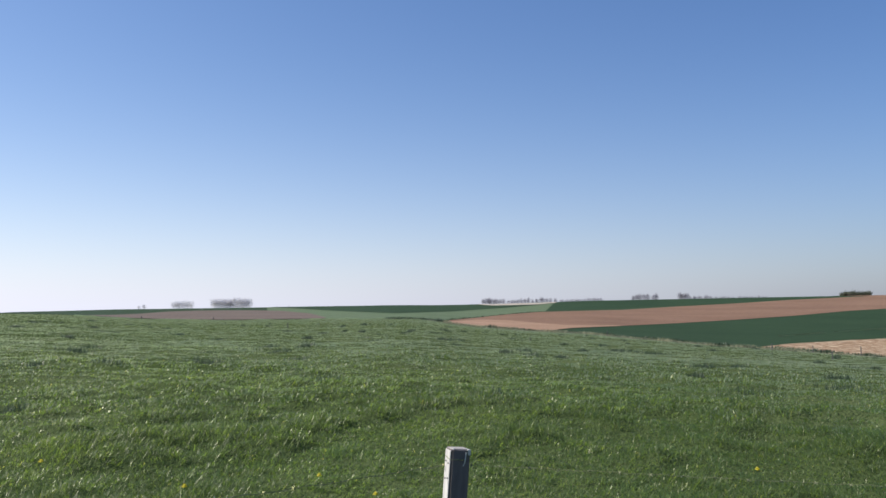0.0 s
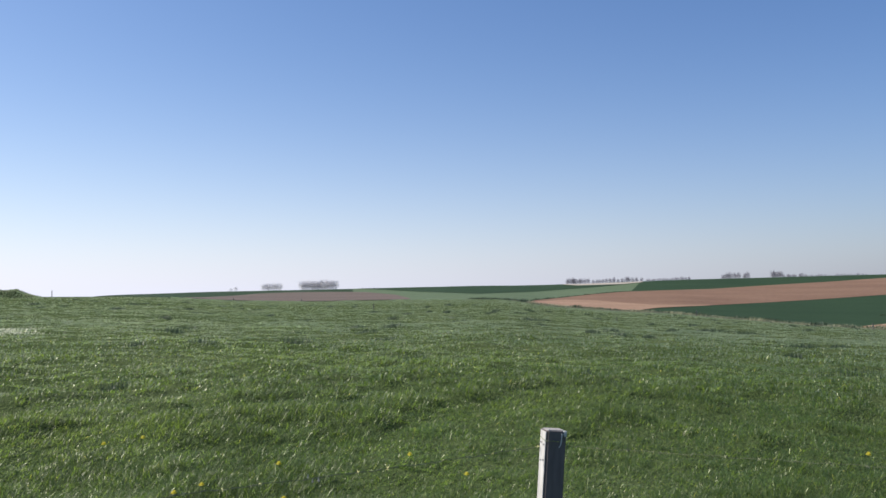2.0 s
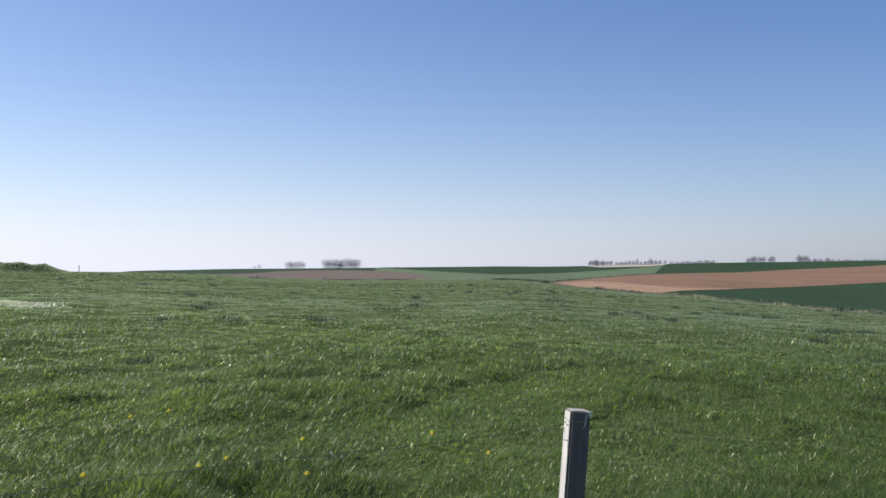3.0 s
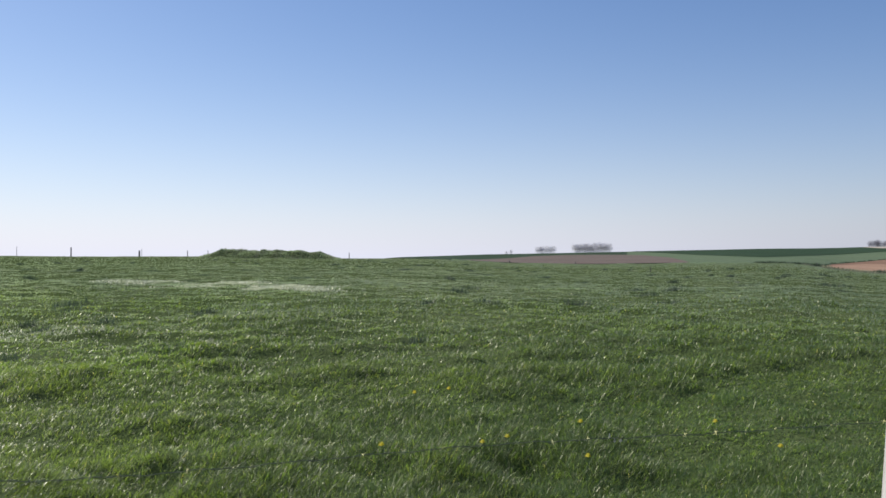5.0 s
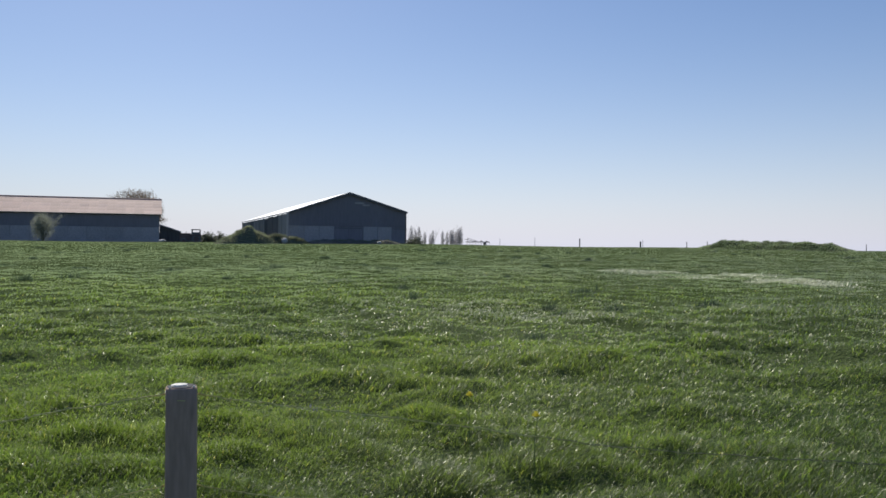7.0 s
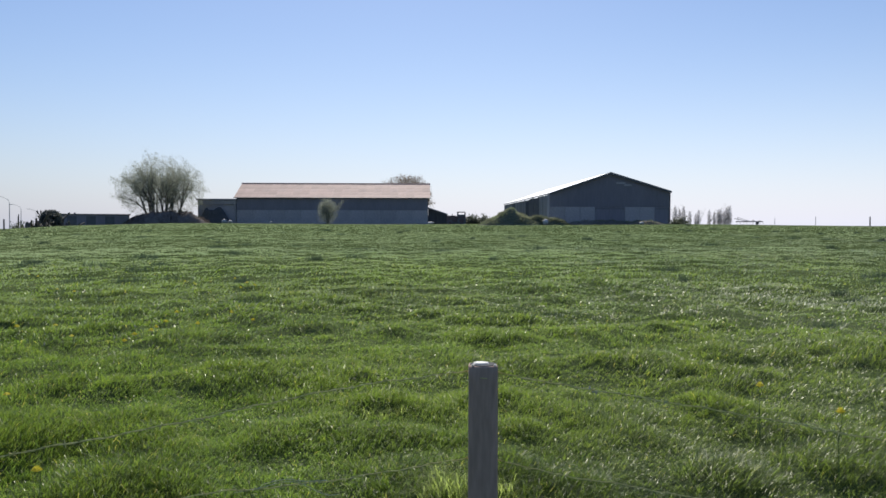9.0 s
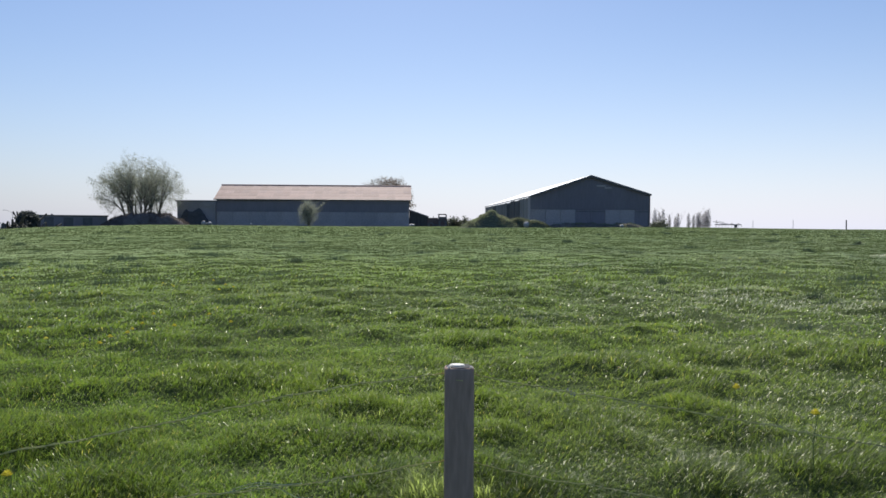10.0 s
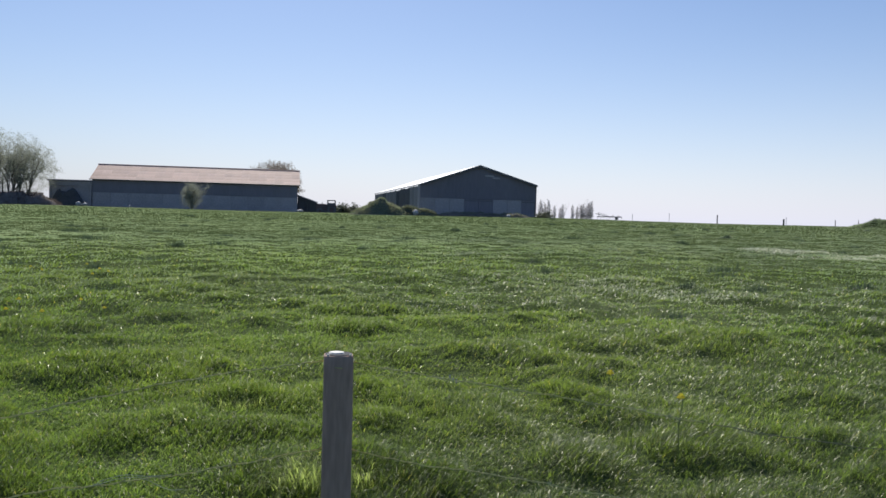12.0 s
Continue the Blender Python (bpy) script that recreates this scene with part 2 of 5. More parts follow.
M_POST = material("weathered_concrete", [(0.330, 0.232, 0.182), (0.450, 0.328, 0.262)], 3.0, 0.85, 0.0015, 60.0, stretch=(1, 1, 0.15), spec=0.15)
# leaning post: dark front and pale side hold sun and shade as colour
M_POST_DARK = material("dark_leaning_post", [(0.108, 0.090, 0.088), (0.160, 0.136, 0.130)], 3.0, 0.75, 0.0015, 60.0, stretch=(1, 1, 0.15))
# off-white for post tops; on the corners it paints sunlit edges
M_CAP = material("pale_off_white", [(0.50, 0.49, 0.45), (0.66, 0.65, 0.60)], 8.0, 0.8, 0.001, 70.0)
# sunlight on one post side, put into a pale colour
M_SUNLIT_SIDE = material("sunlit_post_side", [(0.340, 0.318, 0.300), (0.520, 0.500, 0.475), (0.640, 0.620, 0.590)], 9.0, 0.9, 0.001, 60.0, stretch=(1, 1, 0.2), spec=0.1)
# bright yellowish tone paints the backlit rim of the wire
M_WIRE = material("galvanised_wire", [(0.44, 0.42, 0.16), (0.60, 0.57, 0.25)], 5.0, 0.6, 0, 50.0, spec=0.25)
M_WIRE_PALE = material("bright_bent_wire", [(0.50, 0.49, 0.32), (0.66, 0.65, 0.44)], 5.0, 0.6, 0, 50.0, spec=0.25)
M_WIRE_DULL = material("dull_grey_wire", [(0.15, 0.165, 0.090), (0.22, 0.235, 0.135)], 5.0, 0.8, 0, 50.0, spec=0.2)
# cladding, concrete and farm darks are lifted: veiling haze put into the colours
M_CLAD = material("dark_blue_cladding", [(0.232, 0.216, 0.238), (0.260, 0.243, 0.266)], 0.3, 0.75, 0.004, 3.0, stretch=(1, 1, 0.2), rand=0.03, grain=0.07)
M_CONC = material("concrete_panel", [(0.375, 0.346, 0.342), (0.460, 0.428, 0.422)], 0.4, 0.85, 0.004, 5.0, rand=0.10)
M_ROOF = material("pink_fibre_cement", [(0.370, 0.252, 0.212), (0.480, 0.345, 0.298)], 0.6, 0.8, 0.01, 4.0, rand=0.13)
M_ROOFLIGHT = material("weathered_roof_light", [(0.405, 0.290, 0.250), (0.515, 0.390, 0.345)], 0.6, 0.85, 0.01, 4.0, rand=0.16)
M_ROOF2 = material("light_metal_roof", [(0.55, 0.56, 0.58), (0.66, 0.67, 0.68)], 0.5, 0.35, 0.005, 4.0, metal=0.3)
M_DARK = material("dark_machine", [(0.120, 0.114, 0.120), (0.165, 0.158, 0.165)], 1.0, 0.6, 0.0, 8.0)
M_RUST = material("rusty_red_paint", [(0.125, 0.082, 0.076), (0.170, 0.112, 0.100)], 1.0, 0.7, 0.0, 8.0)
M_BARK = material("bark", [(0.100, 0.088, 0.078), (0.150, 0.135, 0.118)], 1.5, 0.9, 0.02, 8.0)
# sunward copses carry haze as pale bluish grey, the other rows less
M_TWIG = leaf_material("hazed_twigs", (0.565, 0.558, 0.592), (0.675, 0.665, 0.70), 0.8, 0.58, 0.5, spec=0.2)
M_TWIG_DARK = leaf_material("dark_bare_twigs", (0.22, 0.205, 0.24), (0.33, 0.31, 0.35), 0.8, 0.5, 0.5, spec=0.2)
M_WILLOW = leaf_material("young_willow_leaves", (0.250, 0.270, 0.212), (0.370, 0.388, 0.305), 0.6, 0.55, 0.3)
M_BUSH = leaf_material("shrub_leaves", (0.085, 0.098, 0.066), (0.150, 0.165, 0.105), 0.6, 0.4, 0.5)
M_CONIFER = leaf_material("conifer_needles", (0.085, 0.095, 0.088), (0.135, 0.150, 0.125), 0.7, 0.35, 0.5)
M_PETAL = leaf_material("dandelion_petals", (0.60, 0.53, 0.04), (0.72, 0.66, 0.10), 0.6, 0.3, 5.0)
M_STEM = material("green_stem", [(0.08, 0.13, 0.03), (0.12, 0.18, 0.05)], 20, 0.6, 0, 90)
# haze over the far poplars put into their pale twigs
M_POPLAR = leaf_material("hazed_poplar_twigs", (0.46, 0.44, 0.445), (0.58, 0.555, 0.56), 0.8, 0.4, 0.5, spec=0.2)
M_BUD = leaf_material("brown_buds", (0.190, 0.150, 0.115), (0.300, 0.250, 0.190), 0.7, 0.4, 0.5, spec=0.2)
M_MATT_DARK = material("matt_dark", [(0.085, 0.086, 0.088), (0.115, 0.116, 0.116)], 1.0, 0.95, 0.01, 5.0, spec=0.05)
M_WOODP = material("weathered_wood", [(0.090, 0.082, 0.080), (0.140, 0.130, 0.125)], 4.0, 0.9, 0.003, 40.0, stretch=(1, 1, 0.1))
M_WOODG = material("grey_weathered_boards", [(0.215, 0.198, 0.186), (0.300, 0.278, 0.262)], 4.0, 0.9, 0.003, 40.0, stretch=(1, 1, 0.1), rand=0.22)
M_BRUSH = leaf_material("dead_brushwood", (0.115, 0.095, 0.085), (0.190, 0.160, 0.140), 0.8, 0.3, 0.5, spec=0.1)
M_WEEDY = material("weedy_earth", [(0.135, 0.142, 0.098), (0.185, 0.190, 0.135)], 0.8, 1.0, 0.05, 6.0, spec=0.0)
M_RUBBLE = material("dark_earth_rubble", [(0.150, 0.128, 0.115), (0.215, 0.190, 0.170)], 1.2, 0.95, 0.05, 6.0, spec=0.1)
M_STEEL = material("galvanised_steel", [(0.34, 0.35, 0.37), (0.44, 0.45, 0.47)], 2.0, 0.5, 0, 20.0, metal=0.5)
M_WHITE = material("dirty_white_sheeting", [(0.34, 0.34, 0.33), (0.48, 0.48, 0.47)], 1.0, 0.7, 0.01, 6.0)

# ---- shape helpers ----


def mesh_of(name, bm, mat, smooth=False):
    me = bpy.data.meshes.new(name)
    bm.to_mesh(me)
    bm.free()
    for m in (mat if isinstance(mat, (list, tuple)) else [mat]):
        me.materials.append(m)
    if smooth:
        for p in me.polygons:
            p.use_smooth = True
    return me


def part(name, bm, mat, parent=None, label="", smooth=False):
    ob = new(name, mesh_of(name, bm, mat, smooth))
    if parent is not None:
        ob.parent = parent
    if label:
        ob["label"] = label
    return ob


def thing(name, label, category, m=None, group="", kind=""):
    ob = new(name)
    ob.empty_display_size = 0.3
    if m is not None:
        ob.matrix_basis = m
    return tagged(ob, label, category, group, kind)


def box(bm, x0, x1, y0, y1, z0, z1, bevel=0.0):
    vs = bmesh.ops.create_cube(bm, size=1.0)["verts"]
    for v in vs:
        v.co = Vector((x0 + (v.co.x + 0.5) * (x1 - x0), y0 + (v.co.y + 0.5) * (y1 - y0), z0 + (v.co.z + 0.5) * (z1 - z0)))
    if bevel:
        es = list({e for v in vs for e in v.link_edges})
        bmesh.ops.bevel(bm, geom=es, offset=bevel, segments=2, affect="EDGES")
    return vs


def boxed(*a, **k):
    bm = bmesh.new()
    box(bm, *a, **k)
    return bm


def prism(bm, outline, y0, y1):
    """A flat outline in x, z pushed from y0 to y1."""
    a = [bm.verts.new((x, y0, z)) for x, z in outline]
    b = [bm.verts.new((x, y1, z)) for x, z in outline]
    n = len(a)
    bm.faces.new(a)
    bm.faces.new(b[::-1])
    for i in range(n):
        bm.faces.new((a[i], b[i], b[(i + 1) % n], a[(i + 1) % n]))
    bmesh.ops.recalc_face_normals(bm, faces=bm.faces)


def tube(bm, pts, radii, sides=6, cap=True):
    rings = []
    n = len(pts)
    for i, p in enumerate(pts):
        p = Vector(p)
        d = (Vector(pts[min(i + 1, n - 1)]) - Vector(pts[max(i - 1, 0)])).normalized()
        a = d.orthogonal().normalized() if abs(d.z) > 0.9 else d.cross(Vector((0, 0, 1))).normalized()
        b = d.cross(a)
        r = radii[i] if isinstance(radii, (list, tuple)) else radii
        rings.append([bm.verts.new(p + r * (math.cos(2 * math.pi * k / sides) * a + math.sin(2 * math.pi * k / sides) * b)) for k in range(sides)])
    for i in range(n - 1):
        for k in range(sides):
            bm.faces.new((rings[i][k], rings[i][(k + 1) % sides], rings[i + 1][(k + 1) % sides], rings[i + 1][k]))
    if cap:
        bm.faces.new(rings[0][::-1])
        bm.faces.new(rings[-1])


def tubed(pts, radii, sides=6):
    bm = bmesh.new()
    tube(bm, pts, radii, sides)
    return bm


def mesh_arrays(name, verts, faces_n, mat):
    """A mesh of many like faces from arrays: verts (n*k, 3), k corners a face."""
    me = bpy.data.meshes.new(name)
    nv = len(verts)
    me.vertices.add(nv)
    me.vertices.foreach_set("co", np.ascontiguousarray(verts, dtype=np.float32).ravel())
    idx = np.asarray(faces_n, dtype=np.int32)
    nf, k = idx.shape
    me.loops.add(nf * k)
    me.loops.foreach_set("vertex_index", idx.ravel())
    me.polygons.add(nf)
    me.polygons.foreach_set("loop_start", np.arange(0, nf * k, k, dtype=np.int32))
    me.materials.append(mat)
    me.update(calc_edges=True)
    me.validate()
    return me


# ---- the land: height from bearing and distance ----
# bearing (degrees left), edge of the pasture: elevation seen from the eye and distance; rise of the land beyond at FAR
BEARING = np.array([-180, -60, -35, -28, -24.4, -21, -17.6, -15.8, -12.1, -10.3, -6.8, -4.5, -2.6, -0.6, -0.1, 1.0, 3.3, 8.3, 14.7, 18.3, 20, 22, 24.5, 28, 31, 41, 49, 55, 61, 70, 80, 94, 101, 104, 115, 180.0])
EDGE_EL = np.array([-0.6, -2.6, -3.0, -2.70, -2.48, -2.22, -2.02, -1.83, -1.54, -1.30, -1.15, -0.99, -0.84, -0.64, -0.53, -0.30, -0.25, -0.25, -0.33, -0.28, -0.22, -0.13, 0.08, 0.13, 0.13, 0.28, 0.28, 0.35, 0.44, 0.43, 0.38, 0.42, 0.21, 0.0, -0.2, -0.6])
EDGE_R = np.array([140, 140, 150, 150, 155, 160, 170, 175, 183, 187, 194, 198, 201, 204, 205, 208, 212, 212, 208, 205, 203, 200, 180, 160, 140, 135, 132, 132, 140, 145, 150, 150, 145, 140, 140, 140.0])
SKY_EL = np.array([0.0, 0.9, 1.2, 1.20, 1.165, 1.13, 1.085, 1.06, 1.01, 0.985, 0.88, 0.81, 0.76, 0.71, 0.70, 0.70, 0.70, 0.62, 0.515, 0.455, 0.43, 0.40, 0.31, 0.22, -0.1, -0.2, -0.2, -0.2, -0.1, 0.05, 0.05, 0.05, -0.1, -0.25, -0.3, 0.0])
FAR = 900.0
_g = np.random.RandomState(5).rand(257, 257)


def vnoise(x, y):
    """Smooth value noise on arrays, 0 to 1."""
    xi, yi = np.floor(x), np.floor(y)
    fx, fy = x - xi, y - yi
    fx, fy = fx * fx * (3 - 2 * fx), fy * fy * (3 - 2 * fy)
    a, b = xi.astype(int) % 256, yi.astype(int) % 256
    c, d = (a + 1) % 256, (b + 1) % 256
    return (_g[a, b] * (1 - fx) + _g[c, b] * fx) * (1 - fy) + (_g[a, d] * (1 - fx) + _g[c, d] * fx) * fy


def edge_of(az):
    k = np.linspace(-1.0, 1.0, 7)
    f = lambda tab: np.mean([np.interp(az + q, BEARING, tab) for q in k], axis=0)
    return f(EDGE_EL), f(EDGE_R), f(SKY_EL)


def land_polar(az, r):
    """Height of the land (world z) at bearing az in degrees and distance r."""
    el, re, sk = edge_of(az)
    ze = re * np.tan(np.radians(el))
    near = np.interp(r, [0, 2.0, 3.2, 6.0, 10.8], [-1.60, -1.58, -1.50, -1.27, -1.19])
    u = np.clip((r - 10.8) / (re - 10.8), 0, 1)
    inside = near + (ze + 1.19) * (0.75 * u + 0.25 * u * u)
    w = np.clip(np.log(np.maximum(r, 1) / re) / np.log(FAR / re), 0, 1)
    rr = np.clip(r, re, FAR)
    outside = rr * np.tan(np.radians(el + (sk - el) * w))
    z = np.where(r < re, inside, outside)
    return z + EYE


def bearing(x, y):
    return np.degrees(np.arctan2(-x, y))


def knolls(x, y):
    """Small rounded tussock mounds, 0 to 1."""
    q = np.clip((vnoise(x * 1.25 + 31, y * 1.25 + 12) * 0.6 + vnoise(x * 2.7 + 7, y * 2.7 + 77) * 0.4 - 0.47) / 0.26, 0, 1)
    return q * q * (3 - 2 * q)


def land(x, y):
    x, y = np.asarray(x, float), np.asarray(y, float)
    r = np.hypot(x, y)
    z = land_polar(bearing(x, y), r)
    fade = np.clip((r - 1.5) / 3, 0, 1) * np.clip((160 - r) / 60, 0, 1)
    z = z + fade * (0.10 * (vnoise(x * 1.1 + 40, y * 1.1 + 70) - 0.5) + 0.05 * (vnoise(x * 2.6 + 4, y * 2.6 + 7) - 0.5) + 0.072 * np.clip(1 - (r - 12) / 45, 0.35, 1) * knolls(x, y) + 0.09 * (vnoise(x * 0.23 + 9, y * 0.23 + 31) - 0.5))
    return z


def at(az, r, dz=0.0):
    """A point at a bearing and distance, on the land."""
    x, y = -r * math.sin(radians(az)), r * math.cos(radians(az))
    return Vector((x, y, float(land(x, y)) + dz))


def spot(az, r):
    return Vector((-r * math.sin(radians(az)), r * math.cos(radians(az))))


def seen_height(el, r):
    """World z of a point seen from the eye at elevation el and distance r."""
    return EYE + r * math.tan(radians(el))


def sheet(name, azs, rs, mat, lift=0.0, land_fn=land):
    """A ground sheet: rs is a 2D array of distances for each bearing."""
    azs = np.asarray(azs)
    A = np.repeat(azs[:, None], rs.shape[1], 1)
    X, Y = -rs * np.sin(np.radians(A)), rs * np.cos(np.radians(A))
    Z = land_fn(X, Y) + lift
    v = np.stack([X, Y, Z], -1).reshape(-1, 3)
    n, k = rs.shape
    i = (np.arange(n - 1)[:, None] * k + np.arange(k - 1)[None]).ravel()
    me = mesh_arrays(name, v, np.stack([i, i + 1, i + k + 1, i + k], 1)[:, ::-1], mat)
    for p in me.polygons:
        p.use_smooth = True
    return new(name, me)


az_all = np.unique(np.concatenate([np.arange(-180, -40, 4), np.arange(-40, 116, 0.7), np.arange(116, 181, 4)]))
r_all = np.concatenate([[0.0, 0.25], np.arange(0.5, 14, 0.1), np.geomspace(14, 140, 170), np.geomspace(142, 940, 110), np.geomspace(1000, 4700, 16)])
tagged(sheet("ground", az_all, np.repeat(r_all[None], len(az_all), 0), M_SOIL), "uneven green pasture turf rising gently to a crest", "pasture", kind="structure")


def field_r(az, el):
    """Distance at which the land beyond the pasture shows at elevation el."""
    e, re, sk = edge_of(az)
    w = np.clip((el - e) / np.maximum(sk - e, 0.02), 0.0, 1.0)
    return re * (FAR / re) ** w


def field(name, az0, az1, low, high, mat, lift, label):
    """A field between two boundary lines, each (bearings, elevations); None: the pasture's edge or the skyline."""
    azs = np.linspace(az0, az1, max(8, int(abs(az1 - az0) * 5)))
    e, re, sk = edge_of(azs)
    lo = e if low is None else np.interp(azs, *low)
    hi = sk if high is None else np.interp(azs, *high)
    r0, r1 = field_r(azs, lo), field_r(azs, hi) + (40 if high is None else 0)
    r1 = np.maximum(r1, r0 + 0.5)
    t = np.linspace(0, 1, 40)
    tagged(sheet(name, azs, r0[:, None] * (r1 / r0)[:, None] ** t[None], mat, lift), label, "field", kind="structure")


TAN_UP = ([-35, -28.2, -26.1, -22.8, -19.4, -15.9, -12.2, -8.4, -6.5, -4.5, -2.6, -0.6, -0.1], [1.40, 1.16, 1.10, 0.95, 0.74, 0.56, 0.34, 0.26, 0.20, 0.05, -0.16, -0.35, -0.46])
TAN_LOW = ([-35, -28.2, -26.1, -22.8, -19.4, -15.8, -12.2, -8.75, -7.8, -6.84], [0.75, 0.37, 0.24, -0.08, -0.33, -0.56, -0.75, -0.91, -1.03, -1.15])
WHEAT_LOW = ([-38, -28.1, -26.0, -24.4, -22.7, -20.9, -20.4], [-1.0, -1.48, -1.61, -1.74, -1.87, -2.11, -2.3])
DARK_LOW = ([-7.6, -4.5, -0.6, 3.3, 7.2, 11.7], [0.80, 0.52, 0.26, 0.14, 0.30, 0.57])
BROWN_UP = ([8.1, 9.1, 11.0, 12.8, 14.7, 16.5, 18.3, 20.0, 22.0, 24.0], [-0.15, 0.11, 0.30, 0.34, 0.34, 0.32, 0.26, 0.11, 0.01, -0.02])
field("field_green_north", -8.0, 12.0, None, None, M_CROP2, 0.09, "pale green young crop field in a shallow valley")
field("field_wheat_far", -7.6, 11.7, DARK_LOW, None, M_CROP, 0.22, "dark green winter wheat on the far slope")
field("field_wheat_left", 8.0, 28.5, None, None, M_CROP, 0.05, "thin dark green strip of wheat below the skyline")
field("field_red_soil", 8.1, 24.0, None, BROWN_UP, M_TILLED2, 0.22, "reddish brown bare ploughed field")
field("field_wheat_ridge", -38.0, -7.0, None, ([-38.0, -7.75, -7.0], [3.0, 0.93, 0.22]), M_CROP, 0.13, "deep green winter wheat up to the skyline")
field("field_tilled_upper", -38.0, -6.84, TAN_LOW, TAN_UP, M_TILLED, 0.22, "pinkish brown harrowed field on the slope")
field("field_tilled_tip", -6.84, -0.1, None, TAN_UP, M_TILLED, 0.22, "pointed end of the pinkish brown harrowed field")
field("field_headland", -12.1, -0.2, ([-12.1, -8.75, -7.8, -6.84, -6.0, -0.2], [-0.77, -0.93, -1.05, -1.25, -1.3, -0.8]), ([-12.1, -10.3, -8.4, -6.5, -4.5, -2.6, -0.2], [-0.74, -0.73, -0.72, -0.57, -0.37, -0.33, -0.47]), M_HEADLAND, 0.28, "paler dry headland along the harrowed field")
field("field_stubble", -38.0, -21.0, None, WHEAT_LOW, M_STUBBLE, 0.22, "pale straw stubble beside the pasture fence")
field("field_pale_far", -7.8, -2.4, ([-7.8, -6.5, -4.5, -3.4, -2.4], [0.84, 0.73, 0.68, 0.66, 0.74]), ([-7.8, -6.5, -4.5, -3.4, -2.4], [0.90, 0.84, 0.80, 0.76, 0.77]), M_VERGE, 0.3, "pale beige fallow strip below a far row of trees")
field("field_ridge_bare", -38.0, -25.2, ([-38, -28.2, -25.2], [1.10, 1.12, 1.19]), None, M_TILLED, 0.3, "bare brown soil on the highest ridge")


# ---- farm buildings ----
def place(origin, x_dir, z):
    """A pose whose x axis runs along x_dir in plan."""
    return Matrix.Translation((origin.x, origin.y, z)) @ Matrix.Rotation(math.atan2(x_dir.y, x_dir.x), 4, "Z")


def copies(me, name, parent, poses):
    for m in poses:
        o = new(name, me)
        o.parent = parent
        o.matrix_basis = m


def long_barn():
    """Long barn, its wall towards the pasture; local x along the wall, y away from the eye."""
    a, b = spot(90.14, 168.0), spot(77.2, 164.0)
    d = (b - a).normalized()
    L = (b - a).length
    base = seen_height(0.30, 166)
    eave = seen_height(2.20, 166) - base
    ridge = seen_height(3.10, 173) - base
    W = 14.4
    mid = 3.0
    barn = thing("long_barn", "long dark-clad farm barn with a pinkish corrugated roof and concrete plinth", "barn", place(a, d, base))
    wall = part("wall", boxed(0.1, L - 0.1, 0.15, W - 0.15, -0.6, eave - 0.05), M_CONC, barn, "grey concrete core wall")
    n = 12
    w = L / n
    low = mesh_of("panel", boxed(0.012, w - 0.012, -0.04, 0.148, -0.6, mid - 0.02, bevel=0.01), M_CONC)
    copies(low, "concrete_panel", wall, [Matrix.Translation((i * w, 0, 0)) for i in range(n)])
    # upper cladding: ribbed sheets
    bm = bmesh.new()
    ribs = 8
    for k in range(ribs):
        x = k * w / ribs
        box(bm, x, x + w / ribs * 0.55, -0.09, 0.148, mid, eave)
        box(bm, x + w / ribs * 0.55, x + w / ribs, -0.05, 0.148, mid, eave)
    sheet_me = mesh_of("cladding_sheet", bm, M_CLAD)
    copies(sheet_me, "cladding_sheet", wall, [Matrix.Translation((i * w, 0, 0)) for i in range(n)])
    # gable ends
    for x0, x1 in ((-0.05, 0.1), (L - 0.1, L + 0.05)):
        bm = bmesh.new()
        prism(bm, [(0, -0.6), (W, -0.6), (W, eave), (W / 2, ridge - 0.1), (0, eave)], 0, 0.15)
        bmesh.ops.rotate(bm, verts=bm.verts, matrix=Matrix.Rotation(radians(90), 3, "Z"))
        bmesh.ops.translate(bm, verts=bm.verts, vec=(x1, 0, 0))
        part("gable", bm, M_CLAD, barn)
    roof = thing("roof", "", "")
    roof.parent = barn
    slope = math.hypot(W / 2 + 0.5, ridge - eave)
    ang = math.atan2(ridge - eave, W / 2)
    cols, rows = 24, 5
    sw, sl = (L + 1.0) / cols, (slope + 0.15) / rows
    bm = bmesh.new()
    corr = 5
    for k in range(corr):
        box(bm, k * sw / corr, (k + 0.6) * sw / corr, 0, sl + 0.12, 0.0, 0.05)
        box(bm, (k + 0.6) * sw / corr, (k + 1) * sw / corr, 0, sl + 0.12, 0.0, 0.02)
    tile = mesh_of("roof_sheet", bm, M_ROOF)
    front = Matrix.Translation((-0.5, -0.5, eave - 0.5 * math.tan(ang) + 0.04)) @ Matrix.Rotation(ang, 4, "X")
    back = Matrix.Translation((L + 0.5, W + 0.5, eave - 0.5 * math.tan(ang) + 0.04)) @ Matrix.Rotation(radians(180), 4, "Z") @ Matrix.Rotation(ang, 4, "X")
    lift = Matrix.Rotation(radians(0.5), 4, "X")
    copies(tile, "roof_sheet", roof, [f @ Matrix.Translation((c * sw, r * sl, 0.0)) @ lift for f in (front, back) for c in range(cols) for r in range(rows) if (c % 2, r) != (1, 2)])
    light = tile.copy()
    light.materials[0] = M_ROOFLIGHT
    copies(light, "roof_light", roof, [f @ Matrix.Translation((c * sw, 2 * sl, 0.0)) @ lift for f in (front, back) for c in range(1, cols, 2)])
    part("ridge_cap", tubed([(-0.55, W / 2, ridge + 0.1), (L + 0.55, W / 2, ridge + 0.1)], 0.16, 8), M_ROOF, roof, "dull ridge capping")
